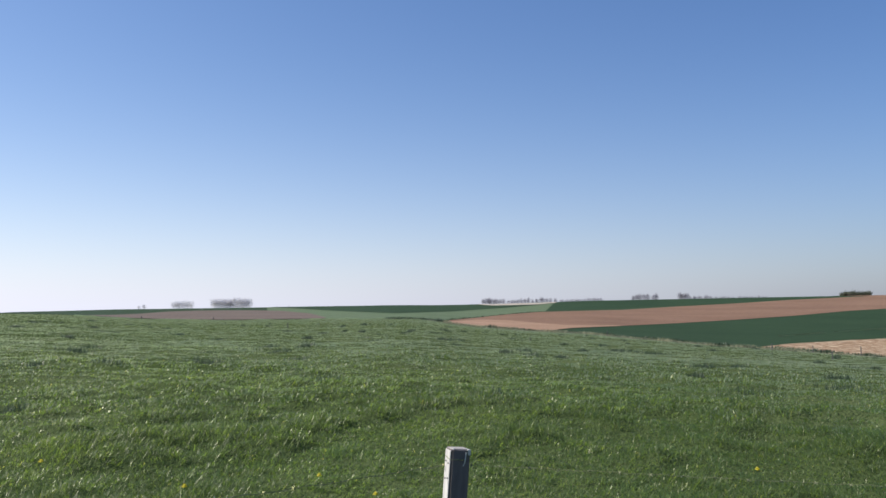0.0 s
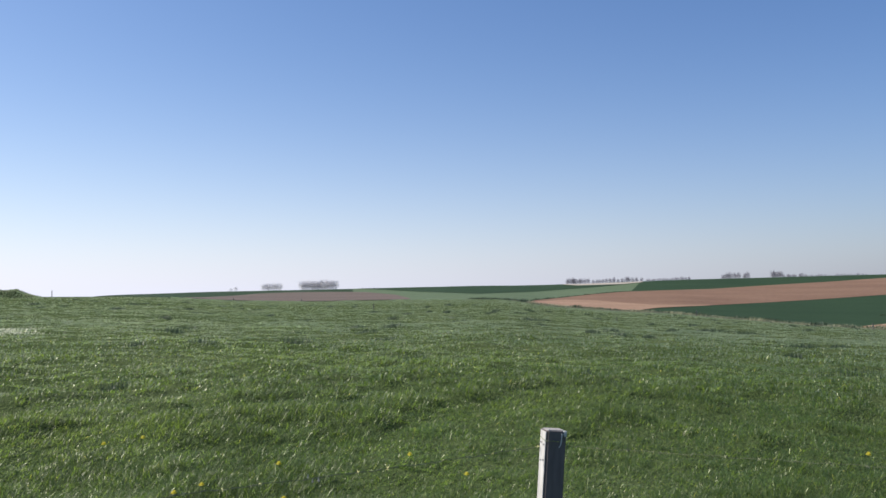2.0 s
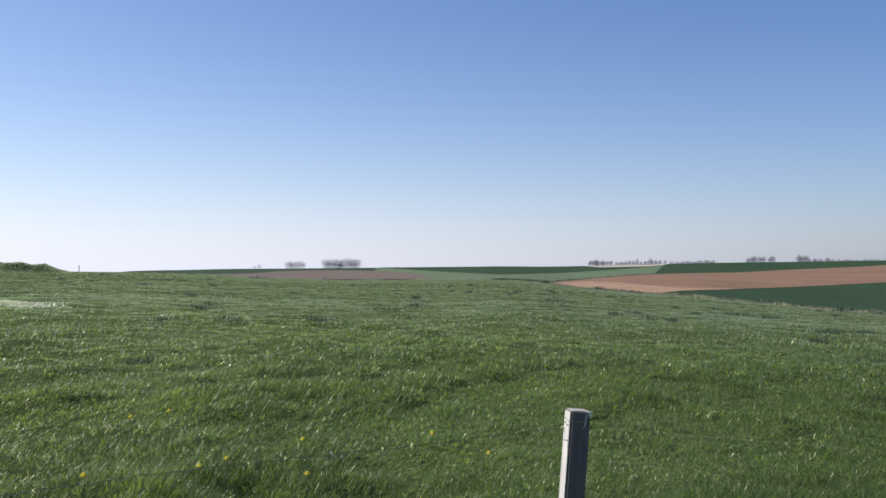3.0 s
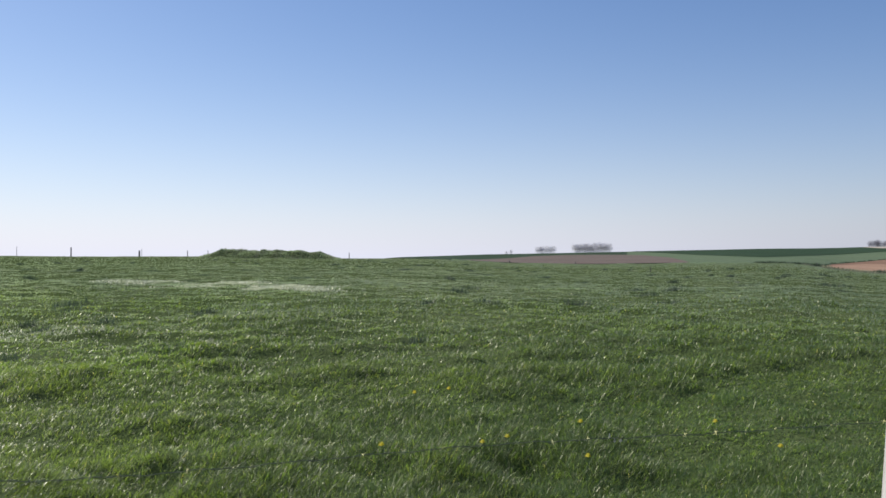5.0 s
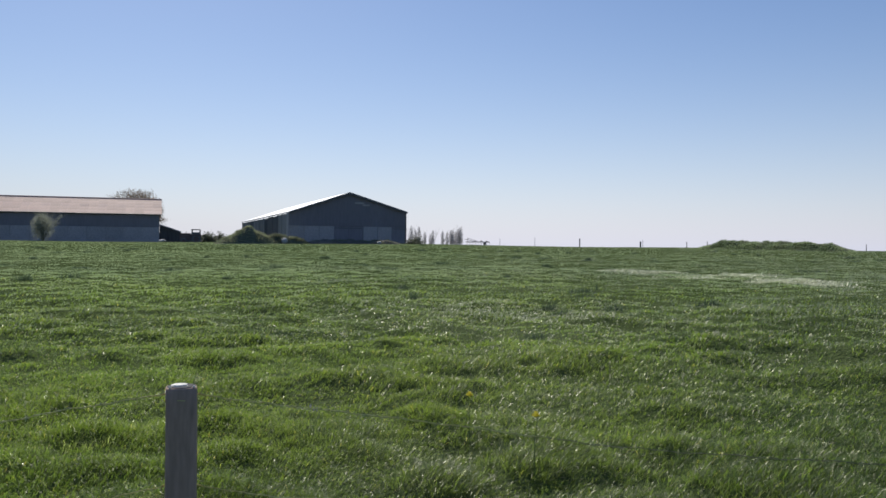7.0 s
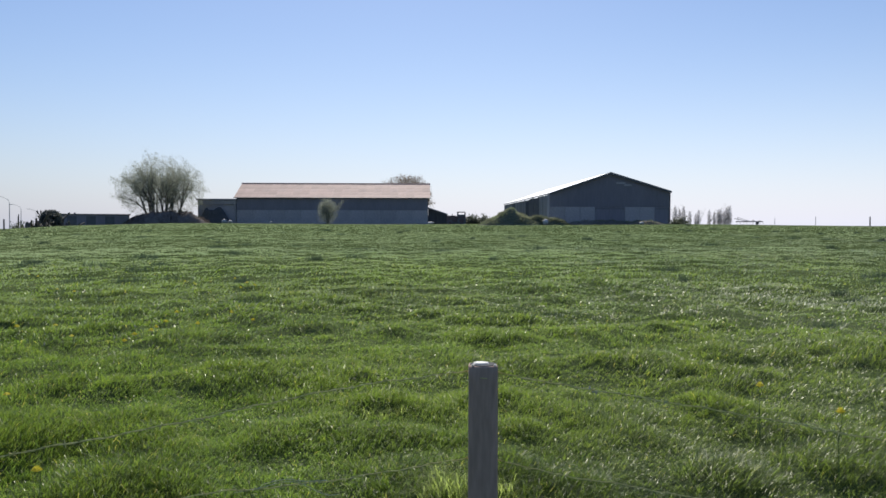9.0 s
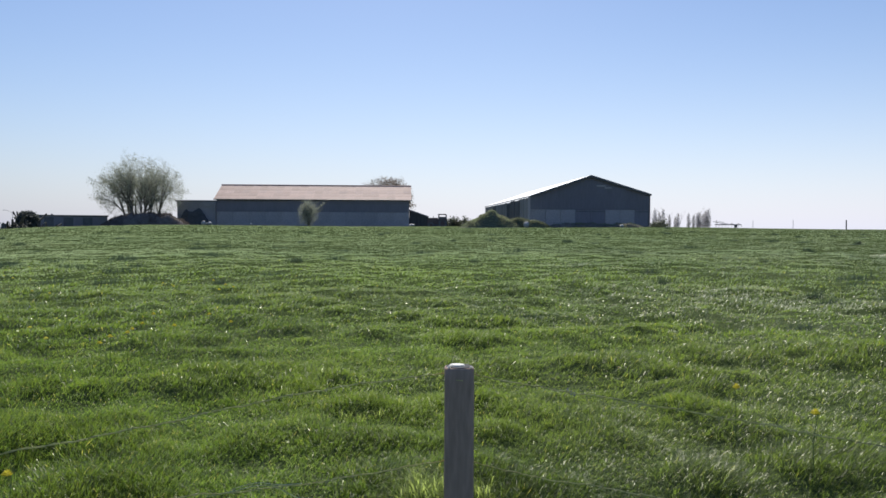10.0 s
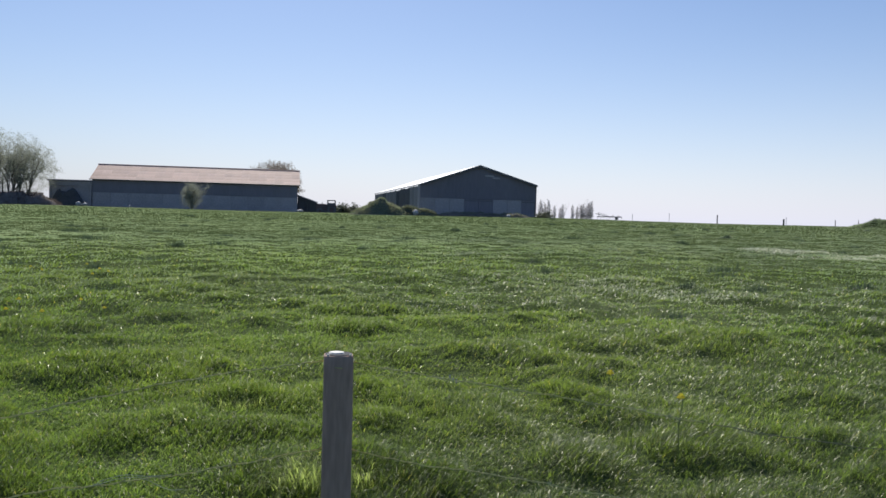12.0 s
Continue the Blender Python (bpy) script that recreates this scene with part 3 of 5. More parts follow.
    part("gutter", tubed([(-0.5, -0.6, eave - 0.12), (L + 0.5, -0.6, eave - 0.12)], 0.09, 8), M_DARK, barn, "dark eaves gutter")
    part("verge_board", boxed(L + 0.5, L + 0.58, -0.5, 0.2, eave - 0.25, eave + 0.05), M_DARK, barn)
    # open-fronted annexe on the far-left end
    ax = thing("side_shed", "low flat-roofed grey shed built against the long barn", "shed", place(a, d, base))
    h = seen_height(2.06, 168) - base
    wl = 7.6
    part("roof", boxed(-wl - 0.3, -0.08, -0.4, 9.0, h - 0.3, h, bevel=0.03), M_CLAD, ax, "dark flat roof edge")
    part("wall", boxed(-wl, -0.1, 8.6, 8.9, -0.6, h - 0.3), M_CONC, ax)
    part("wall", boxed(-wl, -wl + 0.2, 1.0, 8.6, -0.6, h - 0.3), M_CONC, ax)
    part("wall", boxed(-wl + 0.3, -0.42, 0.0, 0.2, -0.6, h - 1.1), M_CONC, ax, "grey boarded front")
    for x in (-wl + 0.05, -0.4):
        part("pillar", boxed(x, x + 0.25, -0.2, 0.05, -0.6, h - 0.3, bevel=0.02), M_CONC, ax)
    part("lintel", boxed(-wl, -0.1, -0.25, 0.0, h - 1.1, h - 0.3), M_CONC, ax, "grey front beam")
    # lean-to at the right end
    sh = thing("lean_to_shed", "small lean-to shed with a sloping roof beside the barn", "shed", place(a, d, base))
    h0, h1 = seen_height(1.56, 166) - base, seen_height(1.10, 166) - base
    wr = 4.0
    bm = bmesh.new()
    prism(bm, [(L + 0.1, h0), (L + wr, h1), (L + wr, h1 - 0.25), (L + 0.1, h0 - 0.25)], 1.0, 7.0)
    part("roof", bm, M_CLAD, sh, "dark sloping sheet roof")
    part("wall", boxed(L + 0.1, L + 1.4, 1.2, 1.4, -0.6, h1 - 0.1), M_WOODP, sh)
    bm = bmesh.new()
    prism(bm, [(L + 0.1, -0.6), (L + wr - 0.05, -0.6), (L + wr - 0.05, h1 - 0.2), (L + 0.1, h0 - 0.2)], 1.5, 1.7)
    part("wall", bm, M_WOODP, sh, "dark weathered board front")
    part("wall", boxed(L + 0.1, L + wr - 0.1, 6.6, 6.8, -0.6, h1 - 0.2), M_CLAD, sh)
    for x in (L + 1.9, L + wr - 0.3):
        part("post", boxed(x, x + 0.2, 1.2, 1.4, -0.6, h1 + (L + wr - x) / wr * (h0 - h1) - 0.2), M_WOODP, sh)
    return barn


def gable_barn():
    """Big barn with its dark gable towards the pasture; local x along the gable, y away from the eye."""
    view = spot(64.8, 1.0)
    rgt = Vector((-view.y, view.x)) * -1
    phi = radians(14.3)
    g = rgt * math.cos(phi) + view * math.sin(phi)
    C = spot(64.76, 138.0)

    def on_front(az):
        p = spot(az, 1.0)
        s = (C.x * p.y - C.y * p.x) / (g.y * p.x - g.x * p.y)
        return s, (C + g * s).length
    sm, rm = on_front(68.80)
    sr, rr = on_front(60.84)
    sa, ra = on_front(64.74)
    base = seen_height(0.30, 138)
    z_r, z_a = seen_height(2.60, rr) - base, seen_height(3.87, ra) - base
    z_m = seen_height(2.52, rm) - base
    mid = seen_height(1.58, 138) - base
    D = 58.0
    barn = thing("gable_barn", "large dark blue-grey steel barn with a shallow pale roof", "barn", place(C, g, base))
    wall = part("wall", boxed(sm, sr, 0.3, D, -0.6, min(z_m, z_r) - 0.3), M_CONC, barn, "grey concrete core wall")
    # concrete plinth panels
    n = 8
    w = (sr - sm) / n
    me = mesh_of("panel", boxed(0.015, w - 0.015, 0.0, 0.3, -0.6, mid, bevel=0.012), M_CONC)
    copies(me, "concrete_panel", wall, [Matrix.Translation((sm + i * w, 0, 0)) for i in (0, 1, 2, 5, 6)])
    for i in (3, 4, 7):
        door = part("sliding_door", boxed(sm + i * w + 0.015, sm + (i + 1) * w - 0.015, 0.05, 0.3, -0.6, mid, bevel=0.012), M_CLAD, barn, "dark steel sliding door")
        part("door_rail", boxed(sm + i * w + 0.1, sm + (i + 1) * w - 0.1, 0.0, 0.048, mid - 0.35, mid - 0.25), M_DARK, door)
    # ribbed dark sheets up to the rake
    def top(x):
        if x <= sa:
            return z_m + (z_a - z_m) * (x - sm) / (sa - sm)
        return z_a + (z_r - z_a) * (x - sa) / (sr - sa)
    k = 22
    cw = (sr - sm) / k
    for i in range(k):
        x0, x1 = sm + i * cw, sm + (i + 1) * cw
        bm = bmesh.new()
        ribs = 4
        for q in range(ribs):
            xa, xb = x0 + q * cw / ribs, x0 + (q + 1) * cw / ribs
            xm = xa + (xb - xa) * 0.5
            prism(bm, [(xa, mid + 0.01), (xm, mid + 0.01), (xm, top(xm)), (xa, top(xa))], -0.05, 0.3)
            prism(bm, [(xm, mid + 0.01), (xb, mid + 0.01), (xb, top(xb)), (xm, top(xm))], 0.0, 0.3)
        part("cladding_sheet", bm, M_CLAD, wall)
    # roof slopes, laid in strips
    def slope(name, xa, za, xb, zb, label, deep=58.0):
        strips = max(3, int(deep / 3))
        sw = (deep + 0.8) / strips
        bm = bmesh.new()
        prism(bm, [(xa, za), (xb, zb), (xb, zb + 0.10), (xa, za + 0.10)], 0, sw - 0.01)
        box(bm, min(xa, xb), min(xa, xb) + 0.001, 0, 0.001, za, za + 0.001)
        me = mesh_of("roof_sheet", bm, M_ROOF2)
        o = thing(name, label, "")
        o.parent = barn
        copies(me, "roof_sheet", o, [Matrix.Translation((0, -0.4 + i * sw, 0)) for i in range(strips)])
    slope("roof", sm - 0.0, z_m + 0.02, sa, z_a + 0.02, "pale metal roof slope glaring in the sun")
    slope("roof", sr + 0.12, z_r - 0.03, sa, z_a + 0.02, "pale metal roof slope")
    bm = bmesh.new()
    prism(bm, [(sm - 0.06, z_m - 0.24), (sa, z_a - 0.22), (sr + 0.15, z_r - 0.28), (sr + 0.15, z_r + 0.06), (sa, z_a + 0.14), (sm - 0.06, z_m + 0.11)], -0.5, -0.38)
    part("verge_board", bm, M_DARK, barn, "dark barge board")
    part("corner_trim", boxed(sr - 0.1, sr + 0.12, -0.08, 0.2, -0.6, z_r - 0.1), M_DARK, barn)
    part("gutter", tubed([(sr + 0.2, -0.4, z_r - 0.1), (sr + 0.2, D, z_r - 0.1)], 0.08), M_DARK, barn)
    # long side wall seen at a slant: weathered boards in bays, between them a dark panel painting a doorway's shade
    part("pillar", boxed(sm - 0.18, sm - 0.004, 0.0, 1.5, -0.6, z_m - 0.1), M_CONC, barn)
    rb = random.Random(17)
    for y0, y1, mat in ((1.6, 9.8, M_WOODG), (10.0, 21.6, M_WOODP), (26.0, 39.4, M_WOODG), (39.6, 45.0, M_WOODP), (45.2, 57.8, M_WOODG)):
        n = max(2, round((y1 - y0) / 1.4))
        for i in range(n):
            a, b = y0 + (y1 - y0) * i / n, y0 + (y1 - y0) * (i + 1) / n
            part("wall_board", boxed(sm - rb.uniform(0.05, 0.11), sm - 0.004, a + 0.04, b - 0.04, -0.6, z_m - rb.uniform(0.12, 0.3)), mat, barn)
    part("doorway", boxed(sm - 0.03, sm - 0.004, 21.8, 25.6, -0.6, z_m - 0.5), M_MATT_DARK, barn, "dark panel painting the shade in an open doorway")
    part("gutter", tubed([(sm - 0.14, -0.4, z_m - 0.02), (sm - 0.14, D, z_m - 0.02)], 0.08), M_DARK, barn)
    # vents under the ridge
    for du, dw in ((1.0, 1.5), (2.3, 1.2)):
        part("vent", boxed(sa + du, sa + du + dw, -0.09, 0.05, z_a - 1.5 - 0.25 * du, z_a - 1.25 - 0.25 * du), M_CONC, barn, "pale slatted vent panel")
    return barn


long_barn()
gable_barn()


# ---- trees and shrubs ----
def branch(bm, rnd, p, d, length, r, depth, tips, spread, droop=0.0, kids=3):
    n = 4
    pts, rad = [p.copy()], [r]
    q = p.copy()
    dd = d.copy()
    for i in range(n):
        dd = (dd + Vector((rnd.uniform(-1, 1), rnd.uniform(-1, 1), rnd.uniform(-0.6, 0.8) - droop)) * 0.16).normalized()
        q = q + dd * length / n
        pts.append(q.copy())
        rad.append(max(0.012, r * (1 - 0.55 * (i + 1) / n)))
        if depth <= 1:
            tips.append((q.copy(), dd.copy()))
    tube(bm, pts, rad, 5 if depth > 1 else 3, cap=False)
    if depth <= 0:
        return
    for k in range(kids):
        f = 0.45 + 0.55 * (k + rnd.random()) / kids
        i = min(n, max(1, int(round(f * n))))
        s = Vector((rnd.uniform(-1, 1), rnd.uniform(-1, 1), rnd.uniform(-0.5, 0.7))).normalized()
        nd = (dd + s * spread).normalized()
        branch(bm, rnd, pts[i], nd, length * rnd.uniform(0.55, 0.8), rad[i] * 0.7, depth - 1, tips, spread, droop, kids)


def leaves(rnd, tips, count, jitter, size, droop=0.0, name="crown", mat=None):
    g = np.random.RandomState(rnd.randint(0, 99999))
    P = np.array([t[0][:] for t in tips])
    c = P[g.randint(0, len(P), count)] + g.normal(0, jitter, (count, 3))
    c[:, 2] -= droop * g.rand(count)
    a = g.normal(0, 1, (count, 3))
    b = g.normal(0, 1, (count, 3))
    a /= np.linalg.norm(a, axis=1)[:, None]
    b -= a * (a * b).sum(1)[:, None]
    b /= np.linalg.norm(b, axis=1)[:, None]
    s = size * (0.6 + 0.8 * g.rand(count))[:, None]
    v = np.stack([c - a * s, c + b * s * 0.45, c + a * s, c - b * s * 0.45], 1).reshape(-1, 3)
    i = np.arange(count) * 4
    return mesh_arrays(name, v, np.stack([i, i + 1, i + 2, i + 3], 1), mat)


def tree(name, label, category, m, seed, height, spread, mat, leaf_n, leaf_s, trunk_r, bark=None, stems=1, depth=3, droop=0.0, jitter=0.4, kids=3, fan=0.9, group="", first=0.45, fill=None, foot=None):
    rnd = random.Random(seed)
    t = thing(name, label, category, m, group)
    bm = bmesh.new()
    tips = []
    for s in range(stems):
        ang = 2 * math.pi * (s + rnd.random() * 0.6) / max(1, stems)
        lean = 0.0 if stems == 1 else rnd.uniform(0.25, 1.0) * fan
        d = Vector((math.cos(ang) * lean, math.sin(ang) * lean, 1)).normalized()
        p = Vector((0, 0, -0.3)) + Vector((math.cos(ang), math.sin(ang), 0)) * (0.0 if stems == 1 else foot * rnd.uniform(0.2, 1.0) if foot else trunk_r)
        branch(bm, rnd, p, d, height * first, trunk_r, depth, tips, spread, droop, kids)
    # bring the crown to its height
    top = max(q[0].z for q in tips)
    k = height / top
    for v in bm.verts:
        v.co *= k
    tips = [(q * k, d) for q, d in tips]
    if fill:
        cz, rz, rxy, cnt = fill
        for _ in range(cnt):
            q = Vector((rnd.gauss(0, 1), rnd.gauss(0, 1), rnd.gauss(0, 1))).normalized() * rnd.random() ** 0.4
            tips.append((Vector((q.x * rxy, q.y * rxy, cz + q.z * rz)), q))
    part("trunk", bm, bark or M_BARK, t, smooth=True)
    c = new("crown", leaves(rnd, tips, leaf_n, jitter, leaf_s, droop * 1.5, mat=mat))
    c.parent = t
    return t


def stand(az, r, dz=0.0, turn=0.0, s=1.0):
    return Matrix.Translation(at(az, r, dz)) @ Matrix.Rotation(radians(turn), 4, "Z") @ Matrix.Scale(s, 4)


tree("willow_tree", "large spreading willow with thin spring leaves beside the farm", "tree", stand(94.9, 163), 11, 13.4, 0.52, M_WILLOW, 70000, 0.085, 0.29, stems=18, depth=3, droop=0.02, jitter=0.27, fan=0.40, first=0.50, fill=(6.5, 6.2, 8.0, 2300), foot=4.0)
tree("roundish_tree", "bare-twigged tree showing above the barn roof", "tree", stand(78.6, 196), 12, 11.3, 0.6, M_BUD, 26000, 0.14, 0.22, stems=8, depth=3, jitter=0.35, fan=0.62, fill=(7.4, 4.3, 5.6, 1500))
tree("young_willow", "small pale green willow in front of the long barn", "tree", stand(84.1, 152), 13, 4.7, 0.55, M_WILLOW, 8000, 0.080, 0.06, stems=6, depth=2, jitter=0.22, fan=0.25, fill=(2.25, 2.2, 1.75, 900))
tree("conifer_shrub", "dense dark evergreen shrub at the end of a wall", "shrub", stand(101.5, 150), 14, 2.7, 0.6, M_CONIFER, 11000, 0.18, 0.10, stems=7, depth=2, jitter=0.16, fan=0.7, first=0.1, fill=(1.2, 1.4, 1.55, 6000))
for az, r, h, sd in ((60.25, 133, 0.9, 21), (73.6, 150, 1.6, 22), (74.3, 150, 1.3, 23), (102.5, 148, 0.5, 26), (103.0, 148, 0.6, 27)):
    tree("shrub", "low dark scrub at the edge of the farmyard", "shrub", stand(az, r), sd, h, 0.9, M_BUSH, 1300, 0.16, 0.07, stems=6, depth=1, jitter=0.3, fan=1.2, group="farmyard scrub")

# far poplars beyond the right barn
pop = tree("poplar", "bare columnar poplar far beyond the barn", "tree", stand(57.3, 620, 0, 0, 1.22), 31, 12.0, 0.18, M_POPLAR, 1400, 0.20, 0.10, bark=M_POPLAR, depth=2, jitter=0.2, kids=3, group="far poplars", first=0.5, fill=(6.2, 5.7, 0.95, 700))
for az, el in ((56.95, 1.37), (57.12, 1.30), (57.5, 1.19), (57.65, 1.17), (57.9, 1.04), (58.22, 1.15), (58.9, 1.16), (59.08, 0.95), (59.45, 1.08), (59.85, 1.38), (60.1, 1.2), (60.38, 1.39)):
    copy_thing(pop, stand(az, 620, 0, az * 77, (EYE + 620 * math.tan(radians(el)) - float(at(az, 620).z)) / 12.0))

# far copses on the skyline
round_tree = tree("copse_tree", "bare tree in a far copse, haze put into its pale grey", "tree", stand(14.35, 1000), 41, 11.0, 0.50, M_TWIG, 1250, 0.29, 0.16, bark=M_POPLAR, depth=2, jitter=0.5, kids=3, group="far copse", first=0.45, fill=(5.7, 5.1, 4.2, 900))
hedge_tree = tree("copse_tree", "bare dark purplish-brown tree in a far row", "tree", stand(-3.2, 1000, 0, 0, 0.85), 43, 11.0, 0.5, M_TWIG_DARK, 1000, 0.30, 0.16, bark=M_TWIG_DARK, depth=2, jitter=0.45, kids=3, group="far tree row", first=0.45, fill=(5.9, 4.9, 3.8, 700))
rnd = random.Random(8)


def row_of_trees(az0, az1, n, r, h0, h1, source=round_tree):
    for i in range(n):
        az = az0 + (az1 - az0) * (i + rnd.uniform(0.2, 0.8)) / n
        copy_thing(source, stand(az, r * rnd.uniform(0.99, 1.01), 0, rnd.uniform(0, 360), rnd.uniform(h0, h1) * 1.2 / 11.0))


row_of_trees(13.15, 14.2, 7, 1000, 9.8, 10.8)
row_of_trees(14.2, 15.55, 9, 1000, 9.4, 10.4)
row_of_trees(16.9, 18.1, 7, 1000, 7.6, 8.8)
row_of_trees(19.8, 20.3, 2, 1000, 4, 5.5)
row_of_trees(10.5, 11.4, 4, 1000, 1.8, 2.8, hedge_tree)
row_of_trees(-4.0, -2.7, 7, 1000, 7.5, 8.5, hedge_tree)
row_of_trees(-7.8, -4.1, 15, 1000, 5.0, 8.0, hedge_tree)
row_of_trees(-10.9, -8.0, 17, 1000, 3.8, 5.6, hedge_tree)
row_of_trees(-14.6, -12.8, 7, 1000, 6.8, 9.6, hedge_tree)
row_of_trees(-16.6, -15.9, 4, 1000, 7.6, 9.8, hedge_tree)
row_of_trees(-18.0, -16.6, 8, 1000, 4.6, 6.6, hedge_tree)
row_of_trees(-21.4, -18.0, 18, 1000, 3.0, 4.8, hedge_tree)
for az in (-25.9, -26.2, -26.5, -26.9, -27.2):
    tree("far_shrub", "dark clump of scrub on the skyline", "shrub", stand(az, 940), int(-az * 10), 4.2, 0.9, M_BUSH, 1500, 0.5, 0.2, stems=5, depth=1, jitter=1.0, fan=1.3, group="skyline scrub")


# ---- heaps ----
HEAPS = []
def heap(name, label, category, cx, cy, length, width, height, turn, mat, seed, plateau=0.5, lumps=0.3):
    """A rounded bank of earth with a lumpy top; long axis along x before turning."""
    n, k = 60, 26
    u = np.linspace(-1, 1, n)
    v = np.linspace(-1, 1, k)
    U, V = np.meshgrid(u, v, indexing="ij")
    fu = np.clip((1 - np.abs(U)) / (1 - plateau), 0, 1)
    fv = np.clip((1 - np.abs(V)) / 0.7, 0, 1)
    fu = fu * fu * (3 - 2 * fu) if plateau > 0.2 else fu ** 1.15
    h = fu * (fv * fv * (3 - 2 * fv)) * (1 - 0.1 * U)
    X, Y = U * length / 2, V * width / 2
    c, s = math.cos(turn), math.sin(turn)
    wx, wy = cx + X * c - Y * s, cy + X * s + Y * c
    H = h * height * (1 + lumps * (vnoise(wx * 0.8 + seed, wy * 0.8) - 0.5) + 0.5 * lumps * (vnoise(wx * 2.3, wy * 2.3 + seed) - 0.5))
    Z = land(wx, wy) - 0.15 + H + 0.1 * h
    vv = np.stack([wx, wy, Z], -1).reshape(-1, 3)
    i = (np.arange(n - 1)[:, None] * k + np.arange(k - 1)[None]).ravel()
    me = mesh_arrays(name, vv, np.stack([i, i + k, i + k + 1, i + 1], 1), mat)
    for p in me.polygons:
        p.use_smooth = True
    ob = tagged(new(name, me), label, category)
    HEAPS.append((ob, vv, h.ravel()))
    return ob


MR = 128.0
ml, mr = spot(41.3, MR), spot(31.2, MR - 4)
mc, md = (ml + mr) / 2, mr - ml
MOUND = heap("earth_mound", "long flat-topped mound of earth grown over with rough grass", "mound", mc.x, mc.y, md.length, 9.0, 1.0, math.atan2(md.y, md.x), M_SOIL, 3.0, 0.58, 0.55)
p = spot(71.45, 131.0)
tg = Vector((p.y, -p.x)).normalized()
heap("earth_mound", "steep heap of earth overgrown with weeds by the barn", "mound", p.x, p.y, 11.4, 7.0, 2.35, math.atan2(tg.y, tg.x), M_WEEDY, 7.0, 0.06, 0.35)
p = spot(69.2, 131.0)
heap("earth_mound", "lower grassy spread of earth beside the steep heap", "mound", p.x, p.y, 9.5, 4.0, 1.15, math.atan2(tg.y, tg.x), M_WEEDY, 9.0, 0.3, 0.4)
p = spot(91.6, 167.6)
tg2 = Vector((p.y, -p.x)).normalized()
heap("muck_mound", "dark brown heap of muck in front of the grey shed", "heap", p.x, p.y, 7.4, 4.2, 2.8, math.atan2(tg2.y, tg2.x), M_MATT_DARK, 5.0, 0.35, 0.5)
p = spot(94.6, 156.0)
tg3 = Vector((p.y, -p.x)).normalized()
heap("earth_bank", "long dark pile of earth and brushwood under the willow", "heap", p.x, p.y, 16.5, 5.0, 1.75, math.atan2(tg3.y, tg3.x), M_RUBBLE, 6.0, 0.45, 0.5)
p = spot(64.5, 131.5)
tg4 = Vector((p.y, -p.x)).normalized()
heap("rubble_bank", "low dark strip of rubble along the foot of the barn", "heap", p.x, p.y, 17.0, 3.0, 0.5, math.atan2(tg4.y, tg4.x), M_RUBBLE, 8.0, 0.7, 0.9)


